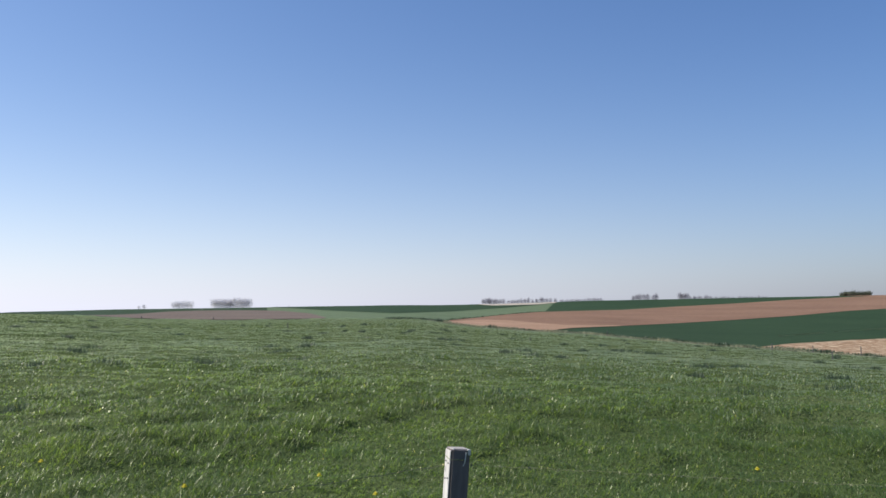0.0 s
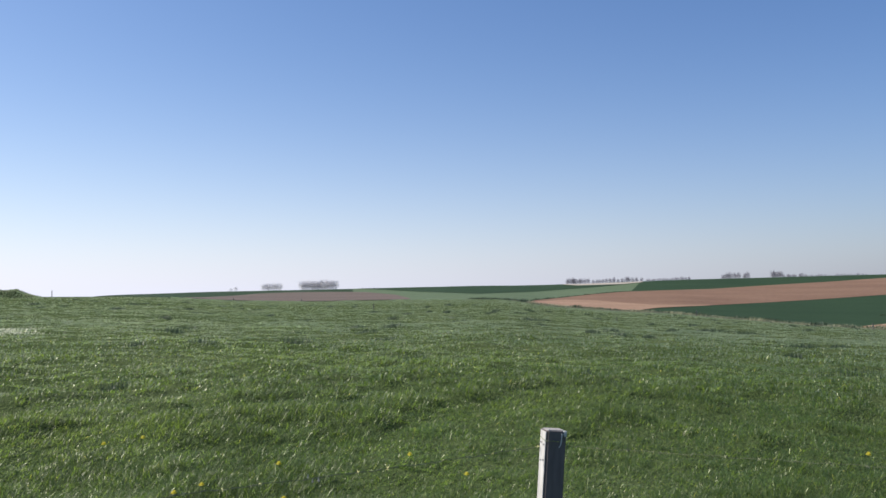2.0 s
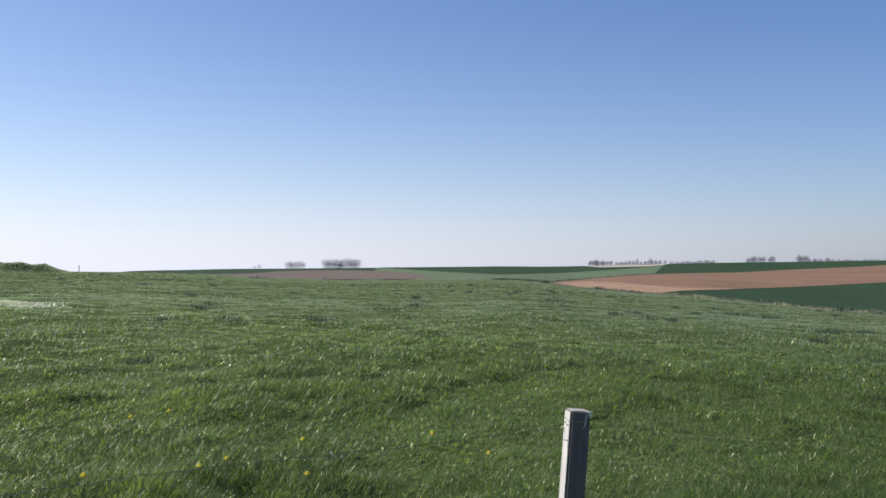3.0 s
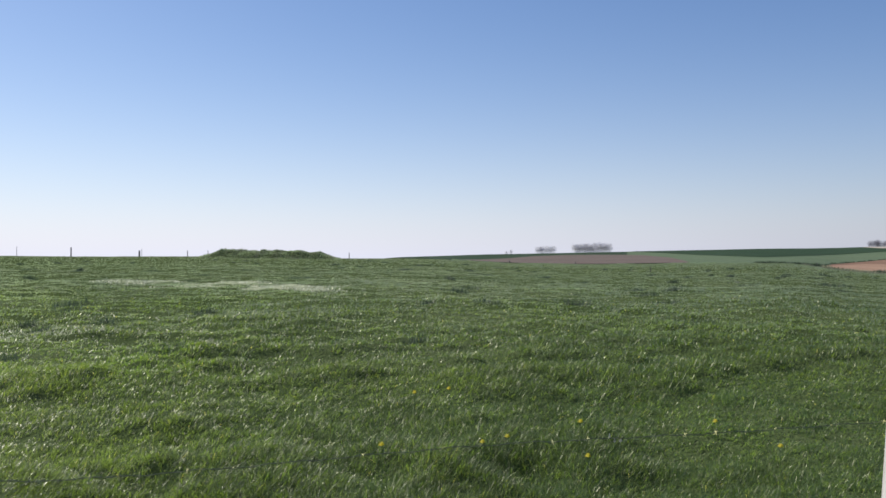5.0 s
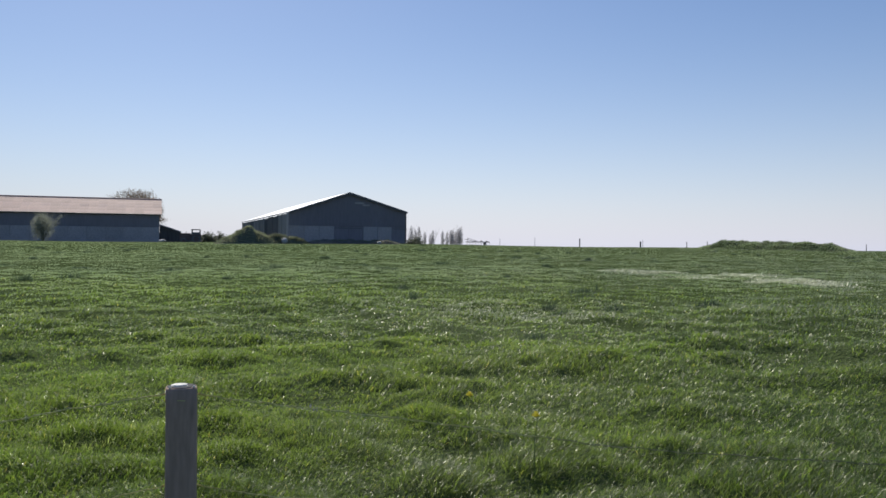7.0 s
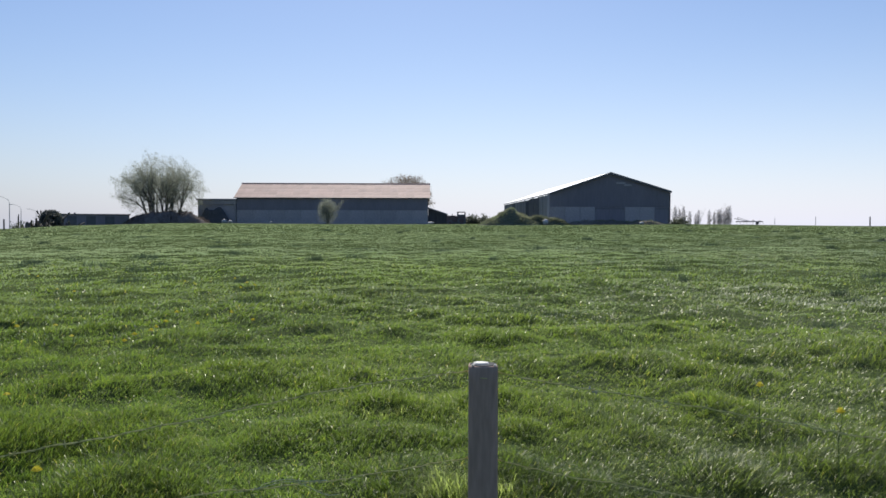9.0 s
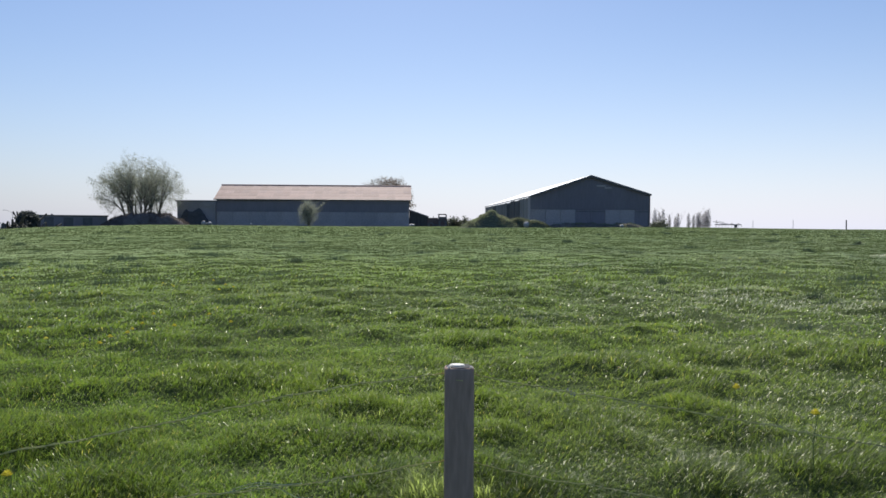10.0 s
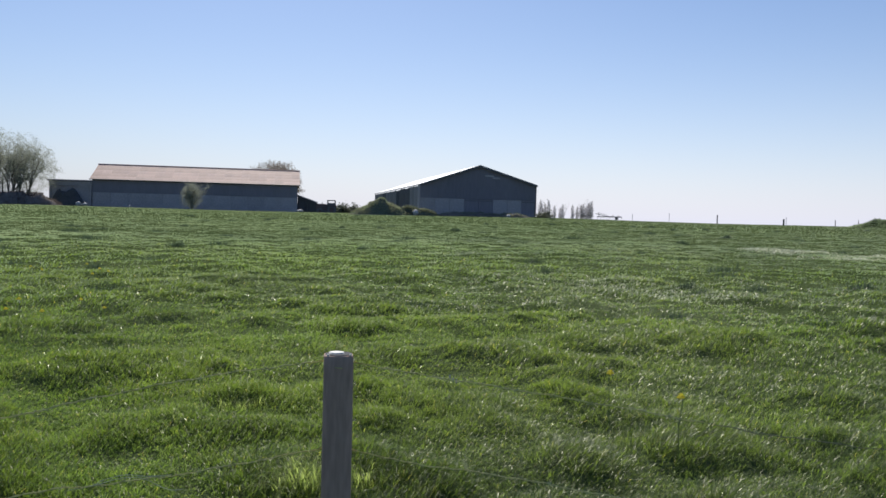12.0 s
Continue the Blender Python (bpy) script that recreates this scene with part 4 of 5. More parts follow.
# ---- fence close to the eye ----
def fence_post(m, h, label, mat, chamfer, w=0.05, top=0.027, top_mat=None):
    """Square post with chamfered corners, a pale top and corners painted as sunlit."""
    f = thing("fence_post", label, "fence post", m, "pasture fence posts")
    bm = bmesh.new()
    if chamfer > 0.02:
        # rounded square section, a little uneven up the shaft
        n, power = 32, 0.62
        rings = []
        for i, z in enumerate((-0.35, 0.1, 0.4, 0.7, 0.95 * h, h - 0.006, h)):
            k = w * (1.03 - 0.03 * max(0.0, z) / h - (0.003 / w if z == h else 0.0))
            row = []
            for j in range(n):
                a = 2 * math.pi * j / n
                c, q = math.cos(a), math.sin(a)
                bump = 1 + 0.008 * math.sin(3 * a + 2.1 * i) + 0.006 * math.sin(7 * a + i)
                row.append(bm.verts.new((math.copysign(abs(c) ** power, c) * k * bump, math.copysign(abs(q) ** power, q) * k * bump, z)))
            rings.append(row)
        for lo, hi in zip(rings[:-1], rings[1:]):
            for j in range(n):
                bm.faces.new((lo[j], lo[(j + 1) % n], hi[(j + 1) % n], hi[j])).smooth = True
        bm.faces.new(rings[-1])
    else:
        box(bm, -w, w, -w, w, -0.35, h)
        bmesh.ops.bevel(bm, geom=[e for e in bm.edges if abs(e.verts[0].co.z - e.verts[1].co.z) > 0.5], offset=chamfer, segments=4, affect="EDGES")
    part("shaft", bm, mat, f)
    if chamfer > 0.02:
        bm = bmesh.new()
        bmesh.ops.create_cone(bm, cap_ends=True, segments=24, radius1=w * 0.93, radius2=w * 0.90, depth=0.003)
        bmesh.ops.translate(bm, verts=bm.verts, vec=(0, 0, h + 0.0012))
        part("sawn_face", bm, M_MATT_DARK, f, "dark sawn top")
    bm = bmesh.new()
    if chamfer > 0.02:
        bmesh.ops.create_cone(bm, cap_ends=True, segments=20, radius1=top, radius2=top - 0.003, depth=0.004)
        for k, v in enumerate(bm.verts):
            v.co.x *= 1 + 0.10 * math.sin(2.3 * k)
            v.co.y *= 1 + 0.08 * math.cos(1.7 * k)
        bmesh.ops.translate(bm, verts=bm.verts, vec=(-0.006, 0.008, h + 0.0045))
    else:
        box(bm, -w + 0.004, w - 0.004, -w + 0.012, w - 0.003, h - 0.002, h + 0.003, bevel=0.002)
    part("top", bm, top_mat or M_CAP, f, "paler top face")
    # small pale blocks paint the sunlit corners of the top
    for x, y in ((-w + 0.012, -w + 0.014), (w - 0.012, -w + 0.014)):
        bm = bmesh.new()
        box(bm, x - 0.006, x + 0.006, y - 0.005, y + 0.006, h - 0.001, h + 0.006, bevel=0.003)
        part("sunlit_corner", bm, M_CAP, f, "pale corner, sunlight put into its colour")
    part("staple", tubed([(-0.014, -w - 0.001, h - 0.036), (-0.012, -w - 0.004, h - 0.037), (0.008, -w - 0.004, h - 0.039), (0.009, -w - 0.001, h - 0.039)], 0.0014, 5), M_WIRE, f, "wire staple")
    return f


B_TOP = Vector((-2.957, 0.604, EYE - 0.475))
A_TOP = Vector((0.062, 3.44, EYE - 0.545))
B_H, A_H, AW = 1.04, 1.02, 0.040
fence_post(pose(B_TOP.x, B_TOP.y, B_TOP.z - B_H, 0, 0, 78), B_H, "square grey concrete fence post with a pale top", M_POST, 0.036)
post_a = fence_post(pose(A_TOP.x, A_TOP.y, A_TOP.z, 0, 0, 17) @ pose(0, 0, 0, 0, 4.2, 0) @ pose(0, 0, -A_H), A_H, "leaning dark square fence post, one side coloured as if sunlit", M_POST_DARK, 0.006, AW, top_mat=M_WOODG)
# pale sliver paints the sunlit upper corner
part("sunlit_edge", boxed(AW - 0.013, AW + 0.001, -AW - 0.002, -AW + 0.010, A_H - 0.020, A_H + 0.003, bevel=0.002), M_CAP, post_a, "pale upper corner, sunlight put into its colour")
part("bracket", tubed([(AW - 0.020, -AW - 0.005, A_H - 0.008), (AW - 0.024, -AW - 0.006, A_H - 0.050), (AW - 0.030, -AW - 0.004, A_H - 0.062)], 0.0022, 6), M_CAP, post_a, "pale bent wire hook")
# thin pale panel paints the sun on one side of the post
bm = bmesh.new()
box(bm, -AW - 0.0035, -AW - 0.0005, -AW + 0.007, AW - 0.007, -0.30, A_H - 0.004, bevel=0.001)
part("sunlit_side", bm, M_SUNLIT_SIDE, post_a, "white side panel, sunlight put into its colour")
for y, z in ((-0.02, 0.055), (0.012, 0.05), (-0.022, 0.115), (0.01, 0.12)):
    part("staple", tubed([(-AW - 0.003, y, A_H - z), (-AW - 0.007, y + 0.003, A_H - z)], 0.003, 6), M_DARK, post_a, "dark rusted staple")
part("wire_loop", tubed([(-AW - 0.007, 0.02, A_H - 0.03), (-AW - 0.008, -0.03, A_H - 0.036), (-AW, -AW - 0.006, A_H - 0.038), (AW - 0.016, -AW - 0.006, A_H - 0.036), (AW - 0.012, -AW - 0.004, A_H - 0.012)], 0.0014, 5), M_WIRE_DULL, post_a, "wire looped round the post")


def smooth_line(pts, n=26):
    """A curve gliding through the given points."""
    p = [pts[0] * 2 - pts[1], *pts, pts[-1] * 2 - pts[-2]]
    out = []
    for i in range(1, len(p) - 2):
        for k in range(n):
            t = k / n
            out.append(0.5 * (2 * p[i] + (p[i + 1] - p[i - 1]) * t + (2 * p[i - 1] - 5 * p[i] + 4 * p[i + 1] - p[i + 2]) * t * t + (3 * p[i] - p[i - 1] - 3 * p[i + 1] + p[i + 2]) * t ** 3))
    return out + [pts[-1]]


def wire(name, label, pts, seed, thick=0.0012, mat=None, worn=1.0):
    """A barbed strand: two twisted wires with barbs every twelve centimetres."""
    rnd = random.Random(seed)
    w = thing(name, label, "wire", group="pasture fence wires")
    line = []
    rough = smooth_line(pts)
    # even steps of a centimetre, slightly kinked
    d, step = 0.0, 0.012
    for a, b in zip(rough[:-1], rough[1:]):
        gap = (b - a).length
        while d < gap:
            q = a.lerp(b, d / gap)
            line.append(q + Vector((0, 0, 0.0018 * math.sin(len(line) * 0.31 + seed) + 0.0012 * math.sin(len(line) * 0.83))))
            d += step
        d -= gap
    bm, dull = bmesh.new(), bmesh.new()
    # from this share on, the strand leaves its painted rim light for duller colour
    cut = int(len(line) * worn)
    for ph in (0.0, math.pi):
        turn = [q + Vector((0.0006 * math.cos(i * 1.15 + ph), 0.0006 * math.cos(i * 1.15 + ph), 0.0014 * math.sin(i * 1.15 + ph))) for i, q in enumerate(line)]
        if cut > 4:
            tube(bm, turn[:cut + 1], thick, 4)
        if cut < len(turn) - 4:
            tube(dull, turn[cut:], thick * 0.75, 4)
    if worn > 0.05:
        part("strand", bm, mat or M_WIRE, w)
    if worn < 0.95:
        part("strand", dull, M_WIRE_DULL, w, "darker stretch of wire")
    for i in range(6, len(line) - 1, 10):
        bm = bmesh.new()
        ax = Vector((rnd.uniform(-1, 1), rnd.uniform(-1, 1), rnd.uniform(-1, 1))).normalized() * 0.011
        tube(bm, [line[i] - ax, line[i], line[i] + ax], [0.0007, 0.0024, 0.0007], 4)
        ay = ax.orthogonal().normalized() * 0.010
        tube(bm, [line[i] - ay, line[i], line[i] + ay], [0.0007, 0.0024, 0.0007], 4)
        part("barb", bm, mat or M_WIRE, w)
    return w


B_WIRE = Vector((B_TOP.x - 0.056, B_TOP.y + 0.012, EYE))
A_WIRE = Vector((A_TOP.x - 0.016, A_TOP.y + 0.056, EYE))
E_PT = A_TOP + Vector((3.5, -0.84, 0))
TO_C, TO_A = Vector((0.41, -0.913, 0)), (A_WIRE - B_WIRE).normalized()
# height below the eye along each strand, by metres from the rounded post: towards the next post, then towards the leaning one
for near_side, far_side, za, ze, sd in (
        (((3.6, -0.605), (2.4, -0.580), (1.4, -0.549), (1.05, -0.533), (0.8, -0.514), (0.5, -0.500), (0.2, -0.501)), ((0.3, -0.524), (0.6, -0.538), (1.0, -0.560), (1.4, -0.587), (1.8, -0.592), (2.6, -0.586), (3.4, -0.606)), -0.615, -0.60, 1),
        (((3.6, -0.740), (2.4, -0.720), (1.15, -0.738), (0.85, -0.760), (0.6, -0.782), (0.3, -0.796)), ((0.3, -0.826), (0.66, -0.823), (1.4, -0.850), (2.6, -0.900)), -0.925, -0.95, 2)):
    a_pt = Vector((A_WIRE.x, A_WIRE.y, EYE + za))
    post_z = near_side[-1][1] - 0.006 if sd == 1 else -0.815
    pts = [B_WIRE + TO_C * u + Vector((0, 0, v)) for u, v in near_side] + [B_WIRE + Vector((0, 0, post_z))] + [B_WIRE + TO_A * u + Vector((0, 0, v)) for u, v in far_side] + [a_pt]
    wire("barbed_wire", "slack galvanised barbed wire strung between the posts", pts, sd, worn=0.62)
    wire("barbed_wire", "thin dull barbed wire running on past the leaning post", [a_pt + Vector((0.0, -0.008, 0)), a_pt.lerp(Vector((E_PT.x, E_PT.y, EYE + ze - 0.04)), 0.5), Vector((E_PT.x, E_PT.y, EYE + ze))], sd + 4, 0.0005, M_WIRE_DULL)
# loose twisted end of wire below the lower strand
tail = thing("wire_offcut", "loose bent end of pale wire tied to the lower strand", "wire")
q = Vector((B_WIRE.x, B_WIRE.y, EYE))
for run in (((0.924, -0.757), (0.853, -0.758), (0.832, -0.750), (0.762, -0.749), (0.698, -0.767), (0.622, -0.778)), ((0.853, -0.760), (0.788, -0.755), (0.744, -0.760), (0.707, -0.773), (0.650, -0.810), (0.616, -0.825), (0.582, -0.829))):
    bm = bmesh.new()
    tube(bm, smooth_line([q + TO_C * u + Vector((0, 0, v)) for u, v in run], 6), 0.0011, 5)
    part("strand", bm, M_WIRE_PALE, tail)


# ---- far fence posts, poles, lamps ----
def stake(az, r, h, w, label, group, mat=None, lean=0.0):
    t = thing("stake", label, "fence post", Matrix.Translation(at(az, r)) @ Matrix.Rotation(radians(lean), 4, "Y"), group)
    bm = bmesh.new()
    tube(bm, [(0, 0, -0.3), (0, 0, h * 0.5), (0, 0, h)], [w, w * 0.96, w * 0.9], 7)
    part("shaft", bm, mat or M_WOODP, t)


def ground_r(az, el):
    """Distance at which the pasture shows at elevation el, or its far edge."""
    rr = np.linspace(25.0, float(edge_of(np.array([az]))[1][0]), 300)
    z = land_polar(np.full(300, az), rr) - EYE
    return float(rr[np.argmin(np.abs(np.degrees(np.arctan2(z, rr)) - el))])


for az, el, rise in ((15.5, -0.30, 0.20), (10.6, -0.89, 0.43), (0.27, -0.45, 0.27), (-6.0, -1.72, 0.28), (-21.6, -2.24, 0.42), (-24.0, -2.36, 0.50), (-26.7, -2.58, 0.66), (-25.1, -2.80, 0.55), (-11.2, -1.45, 0.4), (20.0, -0.2, 0.2)):
    d = ground_r(az, el)
    stake(az, d, d * math.tan(radians(rise)), 0.00055 * d, "old wooden stake of the far pasture fence", "far fence stakes")
for az, r, h, w in ((48.85, 130, 1.35, 0.09), (44.8, 131, 0.95, 0.13), (31.1, 138, 1.0, 0.06), (41.8, 134, 0.9, 0.06), (40.5, 133, 1.0, 0.05)):
    stake(az, r, h, w, "old wooden stake of the far pasture fence", "far fence stakes")
for az, r, h in ((54.3, 134, 1.1), (51.9, 133, 1.35), (44.65, 131, 1.2)):
    stake(az, r, h, 0.035, "thin iron rod standing in the pasture edge", "far fence rods", M_STEEL)


def street_lamp(az, r, h):
    l = thing("street_lamp", "tall curved grey street lamp along the road", "street lamp", Matrix.Translation(at(az, r)) @ Matrix.Rotation(radians(az - 180), 4, "Z"), "road lamps")
    part("pole", tubed([(0, 0, -0.4), (0, 0, h * 0.78)], [0.10, 0.07], 8), M_STEEL, l)
    arc = [(2.4 * (1 - math.cos(a)), 0, h * 0.78 + h * 0.2 * math.sin(a)) for a in np.linspace(0, math.pi / 2, 9)]
    part("arm", tubed(arc, 0.05, 7), M_STEEL, l)
    bm = bmesh.new()
    box(bm, 2.3, 3.1, -0.14, 0.14, h * 0.98 - 0.08, h * 0.98 + 0.06, bevel=0.05)
    part("lamp_head", bm, M_STEEL, l)


for az, r, h in ((103.78, 210, 7.6), (103.14, 275, 7.6), (102.3, 340, 7.6)):
    street_lamp(az, r, h)
for az, r, h, w in ((104.12, 120, 1.5, 0.10), (103.3, 150, 2.3, 0.07), (103.34, 150, 2.0, 0.06), (103.2, 150, 1.3, 0.05), (102.49, 148, 1.1, 0.06), (102.81, 146, 0.75, 0.4)):
    stake(az, r, h, w, "dark wooden post on the crest near the road", "crest posts")


# ---- low buildings and machines at the farm ----
def low_building():
    a, b = spot(101.0, 165), spot(96.9, 165)
    d = (b - a).normalized()
    base = seen_height(0.3, 165)
    h = seen_height(0.98, 165) - base
    L = (b - a).length
    t = thing("low_building", "low dark flat-roofed outbuilding beyond the pasture", "outbuilding", place(a, d, base))
    part("wall", boxed(0, L, 0, 6, -2.5, h - 0.2), M_CLAD, t)
    part("roof", boxed(-0.2, L + 0.2, -0.2, 6.2, h - 0.2, h, bevel=0.02), M_DARK, t, "dark flat roof")
    for x in (1.2, 4.4, 7.6):
        part("door", boxed(x, x + 1.6, -0.05, 0.03, -0.4, h - 0.45, bevel=0.01), M_DARK, t)
    part("chimney", boxed(2.3, 2.6, 2, 2.3, h, h + 0.25), M_DARK, t)


low_building()


def wheel(parent, x, y, r, w):
    bm = bmesh.new()
    n = 20
    prof = [(r * 0.55, -w / 2), (r * 0.93, -w / 2), (r, -w * 0.35), (r, w * 0.35), (r * 0.93, w / 2), (r * 0.55, w / 2)]
    rings = [[bm.verts.new((x + q * math.cos(2 * math.pi * i / n), y + s, r + q * math.sin(2 * math.pi * i / n))) for q, s in prof] for i in range(n)]
    for i in range(n):
        for k in range(len(prof)):
            bm.faces.new((rings[i][k], rings[(i + 1) % n][k], rings[(i + 1) % n][(k + 1) % len(prof)], rings[i][(k + 1) % len(prof)]))
    bmesh.ops.recalc_face_normals(bm, faces=bm.faces)
    o = part("wheel", bm, M_DARK, parent, "black ribbed tyre")
    bm = bmesh.new()
    bmesh.ops.create_cone(bm, cap_ends=True, segments=16, radius1=r * 0.56, radius2=r * 0.5, depth=w * 0.5)
    bmesh.ops.rotate(bm, verts=bm.verts, matrix=Matrix.Rotation(radians(90), 3, "X"))
    bmesh.ops.translate(bm, verts=bm.verts, vec=(x, y, r))
    part("rim", bm, M_RUST, o)


def tractor(az, r):
    p = spot(az, r)
    d = Vector((p.y, -p.x)).normalized()
    t = thing("tractor", "old dark red tractor parked beside the shed", "tractor", place(p, d, float(at(az, r).z) - 0.25))
    for x, y, rad, w in ((-0.9, -0.75, 0.8, 0.45), (-0.9, 0.75, 0.8, 0.45), (1.2, -0.7, 0.5, 0.3), (1.2, 0.7, 0.5, 0.3)):
        wheel(t, x * -1, y, rad, w)
    part("bonnet", boxed(-1.9, 0.1, -0.55, 0.55, 0.55, 1.8, bevel=0.14), M_RUST, t, "faded red bonnet")
    part("chassis", boxed(-1.8, 1.5, -0.45, 0.45, 0.25, 0.95, bevel=0.05), M_DARK, t)
    part("cab_floor", boxed(0.0, 1.6, -0.8, 0.8, 0.55, 1.5, bevel=0.08), M_RUST, t)
    for y in (-1.0, 0.6):
        part("mudguard", boxed(0.1, 1.75, y, y + 0.4, 1.2, 1.65, bevel=0.12), M_RUST, t)
    part("cab_roof", boxed(0.0, 1.55, -0.75, 0.75, 2.35, 2.5, bevel=0.05), M_DARK, t)
    for x in (0.08, 1.4):
        for y in (-0.68, 0.6):
            part("cab_pillar", boxed(x, x + 0.22, y, y + 0.10, 1.25, 2.36, bevel=0.02), M_DARK, t)
    part("cab_window", boxed(0.18, 1.4, -0.66, 0.66, 1.3, 1.75, bevel=0.03), M_DARK, t, "dusty dark lower cab panel")
    part("rear_panel", boxed(0.05, 1.6, -0.7, 0.7, 1.4, 1.98, bevel=0.03), M_DARK, t)
    part("seat_back", boxed(1.42, 1.5, -0.3, 0.3, 1.2, 1.7, bevel=0.02), M_DARK, t)
    part("hitch", boxed(1.4, 1.8, -0.1, 0.1, 0.6, 0.75), M_DARK, t)
    part("seat", boxed(0.7, 1.15, -0.25, 0.25, 1.2, 1.9, bevel=0.05), M_DARK, t)
    part("exhaust", tubed([(-0.8, 0.2, 1.4), (-0.8, 0.2, 2.1)], 0.05, 8), M_DARK, t)


tractor(75.2, 150)


def harrow(az0, az1, r):
    a, b = spot(az0, r), spot(az1, r)
    d = (b - a).normalized()
    L = (b - a).length
    t = thing("harrow", "rusty folded harrow standing on the crest of the pasture", "farm machine", place(a, d, float(at((az0 + az1) / 2, r).z)))
    for y in (0, 1.0):
        part("beam", boxed(0.2, L, y, y + 0.12, 0.42, 0.54), M_DARK, t)
    part("drawbar", tubed([(0.0, 0.5, 0.95), (0.9, 0.5, 0.75), (1.7, 0.5, 0.55)], 0.05), M_DARK, t)
    part("mast", tubed([(0.55, 0.5, 0.5), (0.45, 0.5, 1.15)], 0.04), M_DARK, t)
    part("brace", tubed([(0.45, 0.5, 1.1), (2.2, 0.5, 0.6)], 0.03), M_DARK, t)
    for k in range(9):
        x = 0.3 + k * (L - 0.4) / 8
        part("tine", tubed([(x, 0.05, 0.45), (x + 0.15, 0.05, 0.25), (x - 0.05, 0.05, -0.02)], 0.025, 5), M_RUST, t)
    for x, z in ((0.42, 0.62), (0.66, 0.72), (0.88, 0.66)):
        part("tine_frame", tubed([(L * x - 0.3, 0.05, 0.45), (L * x, 0.4, z), (L * x + 0.25, 0.9, 0.5)], 0.05), M_DARK, t)
    wheel(t, L * 0.8, -0.2, 0.24, 0.14)
    wheel(t, L * 0.8, 1.2, 0.24, 0.14)


harrow(56.75, 55.0, 134)


def sack(az, r, w, h, seed, label):
    """A slumped bag or bundle."""
    bm = bmesh.new()
    bmesh.ops.create_icosphere(bm, subdivisions=3, radius=1.0)
    for v in bm.verts:
        k = 1 + 0.35 * (float(vnoise(np.array(v.co.x * 2 + seed), np.array(v.co.y * 2 + v.co.z * 1.7 + seed))) - 0.5)
        v.co = Vector((v.co.x * w / 2 * k, v.co.y * w / 2 * k, max(0.0, (v.co.z * 0.5 + 0.42)) * h * k))
    ob = part("sack", bm, M_WHITE, None, smooth=True)
    ob.matrix_basis = Matrix.Translation(at(az, r))
    tagged(ob, label, "sack", "white bundles")


for i, (az, r, w, h) in enumerate(((69.1, 129, 0.9, 1.0), (62.65, 130, 0.7, 0.5), (76.99, 152, 1.2, 0.5), (90.95, 152, 0.9, 0.8), (90.6, 152, 0.8, 0.6), (87.9, 152, 0.5, 0.45), (84.3, 150, 0.5, 0.45))):
    sack(az, r, w, h, i * 3.1, "dirty white bundle lying at the foot of the farm buildings")


# ---- dandelions ----
def dandelion(seed, h, petal=None, label="yellow dandelion flower standing in the grass", name="dandelion", group="dandelions"):
    rnd = random.Random(seed)
    t = thing(name, label, "flower", group=group)
    part("stem", tubed([(0, 0, 0), (rnd.uniform(-0.01, 0.01), 0.006, h * 0.6), (rnd.uniform(-0.02, 0.02), 0.0, h)], [0.003, 0.0025, 0.0022], 5), M_STEM, t)
    bm = bmesh.new()
    for ring, (rad, n, z) in enumerate(((0.024, 16, 0.0), (0.018, 13, 0.004), (0.011, 9, 0.008))):
        for k in range(n):
            a = 2 * math.pi * (k + 0.5 * ring) / n
            c, s = math.cos(a), math.sin(a)
            wd = 0.004
            vs = [bm.verts.new(q) for q in ((-s * wd * 0.4, c * wd * 0.4, h + z), (c * rad - s * wd, s * rad + c * wd, h + z + 0.006), (c * rad * 1.08, s * rad * 1.08, h + z + 0.004), (c * rad + s * wd, s * rad - c * wd, h + z + 0.006))]
            bm.faces.new(vs)
    part("flower_head", bm, petal or M_PETAL, t)
    return t


kinds = [dandelion(s, 0.13 + 0.02 * s) for s in range(3)]
DANDELIONS = [(105.3, 6.84), (102.2, 10.08), (101.4, 9.28), (98.5, 8.33), (97.9, 8.4), (96.9, 8.35), (96.5, 9.13), (95.9, 9.2), (95.2, 9.35), (91.7, 10.08), (90.4, 9.54), (90.4, 13.16), (90.8, 13.2), (89.9, 13.1),
              (94.0, 8.87), (100.9, 13.48), (103.2, 18.43), (104.4, 9.09), (58.2, 5.70), (54.0, 4.97), (104.5, 4.45), (94.2, 14.95), (27.9, 6.71), (17.1, 5.50), (23.7, 5.26), (16.8, 5.03), (8.4, 5.78), (4.6, 5.51),
              (-20.5, 6.23), (30.6, 4.86), (91.0, 16.02), (93.6, 14.2), (102.8, 16.0), (101.8, 14.6), (25.6, 6.6), (22.0, 5.4)]
rnd = random.Random(4)
for i, (az, r) in enumerate(DANDELIONS):
    src = kinds[i % 3]
    m = Matrix.Translation(at(az, r * 0.965, -0.005)) @ Matrix.Rotation(rnd.uniform(0, 6), 4, "Z") @ Matrix.Diagonal((0.75, 0.75, 1.2, 1) if az < 50 else (0.95, 0.95, 1.75 if az < 60 else 1.4, 1))
    if i < 3:
        src.matrix_basis = m
    else:
        copy_thing(src, m)

daisy = dandelion(9, 0.09, M_CAP, "small white daisy among the grass", "daisy", "daisies")
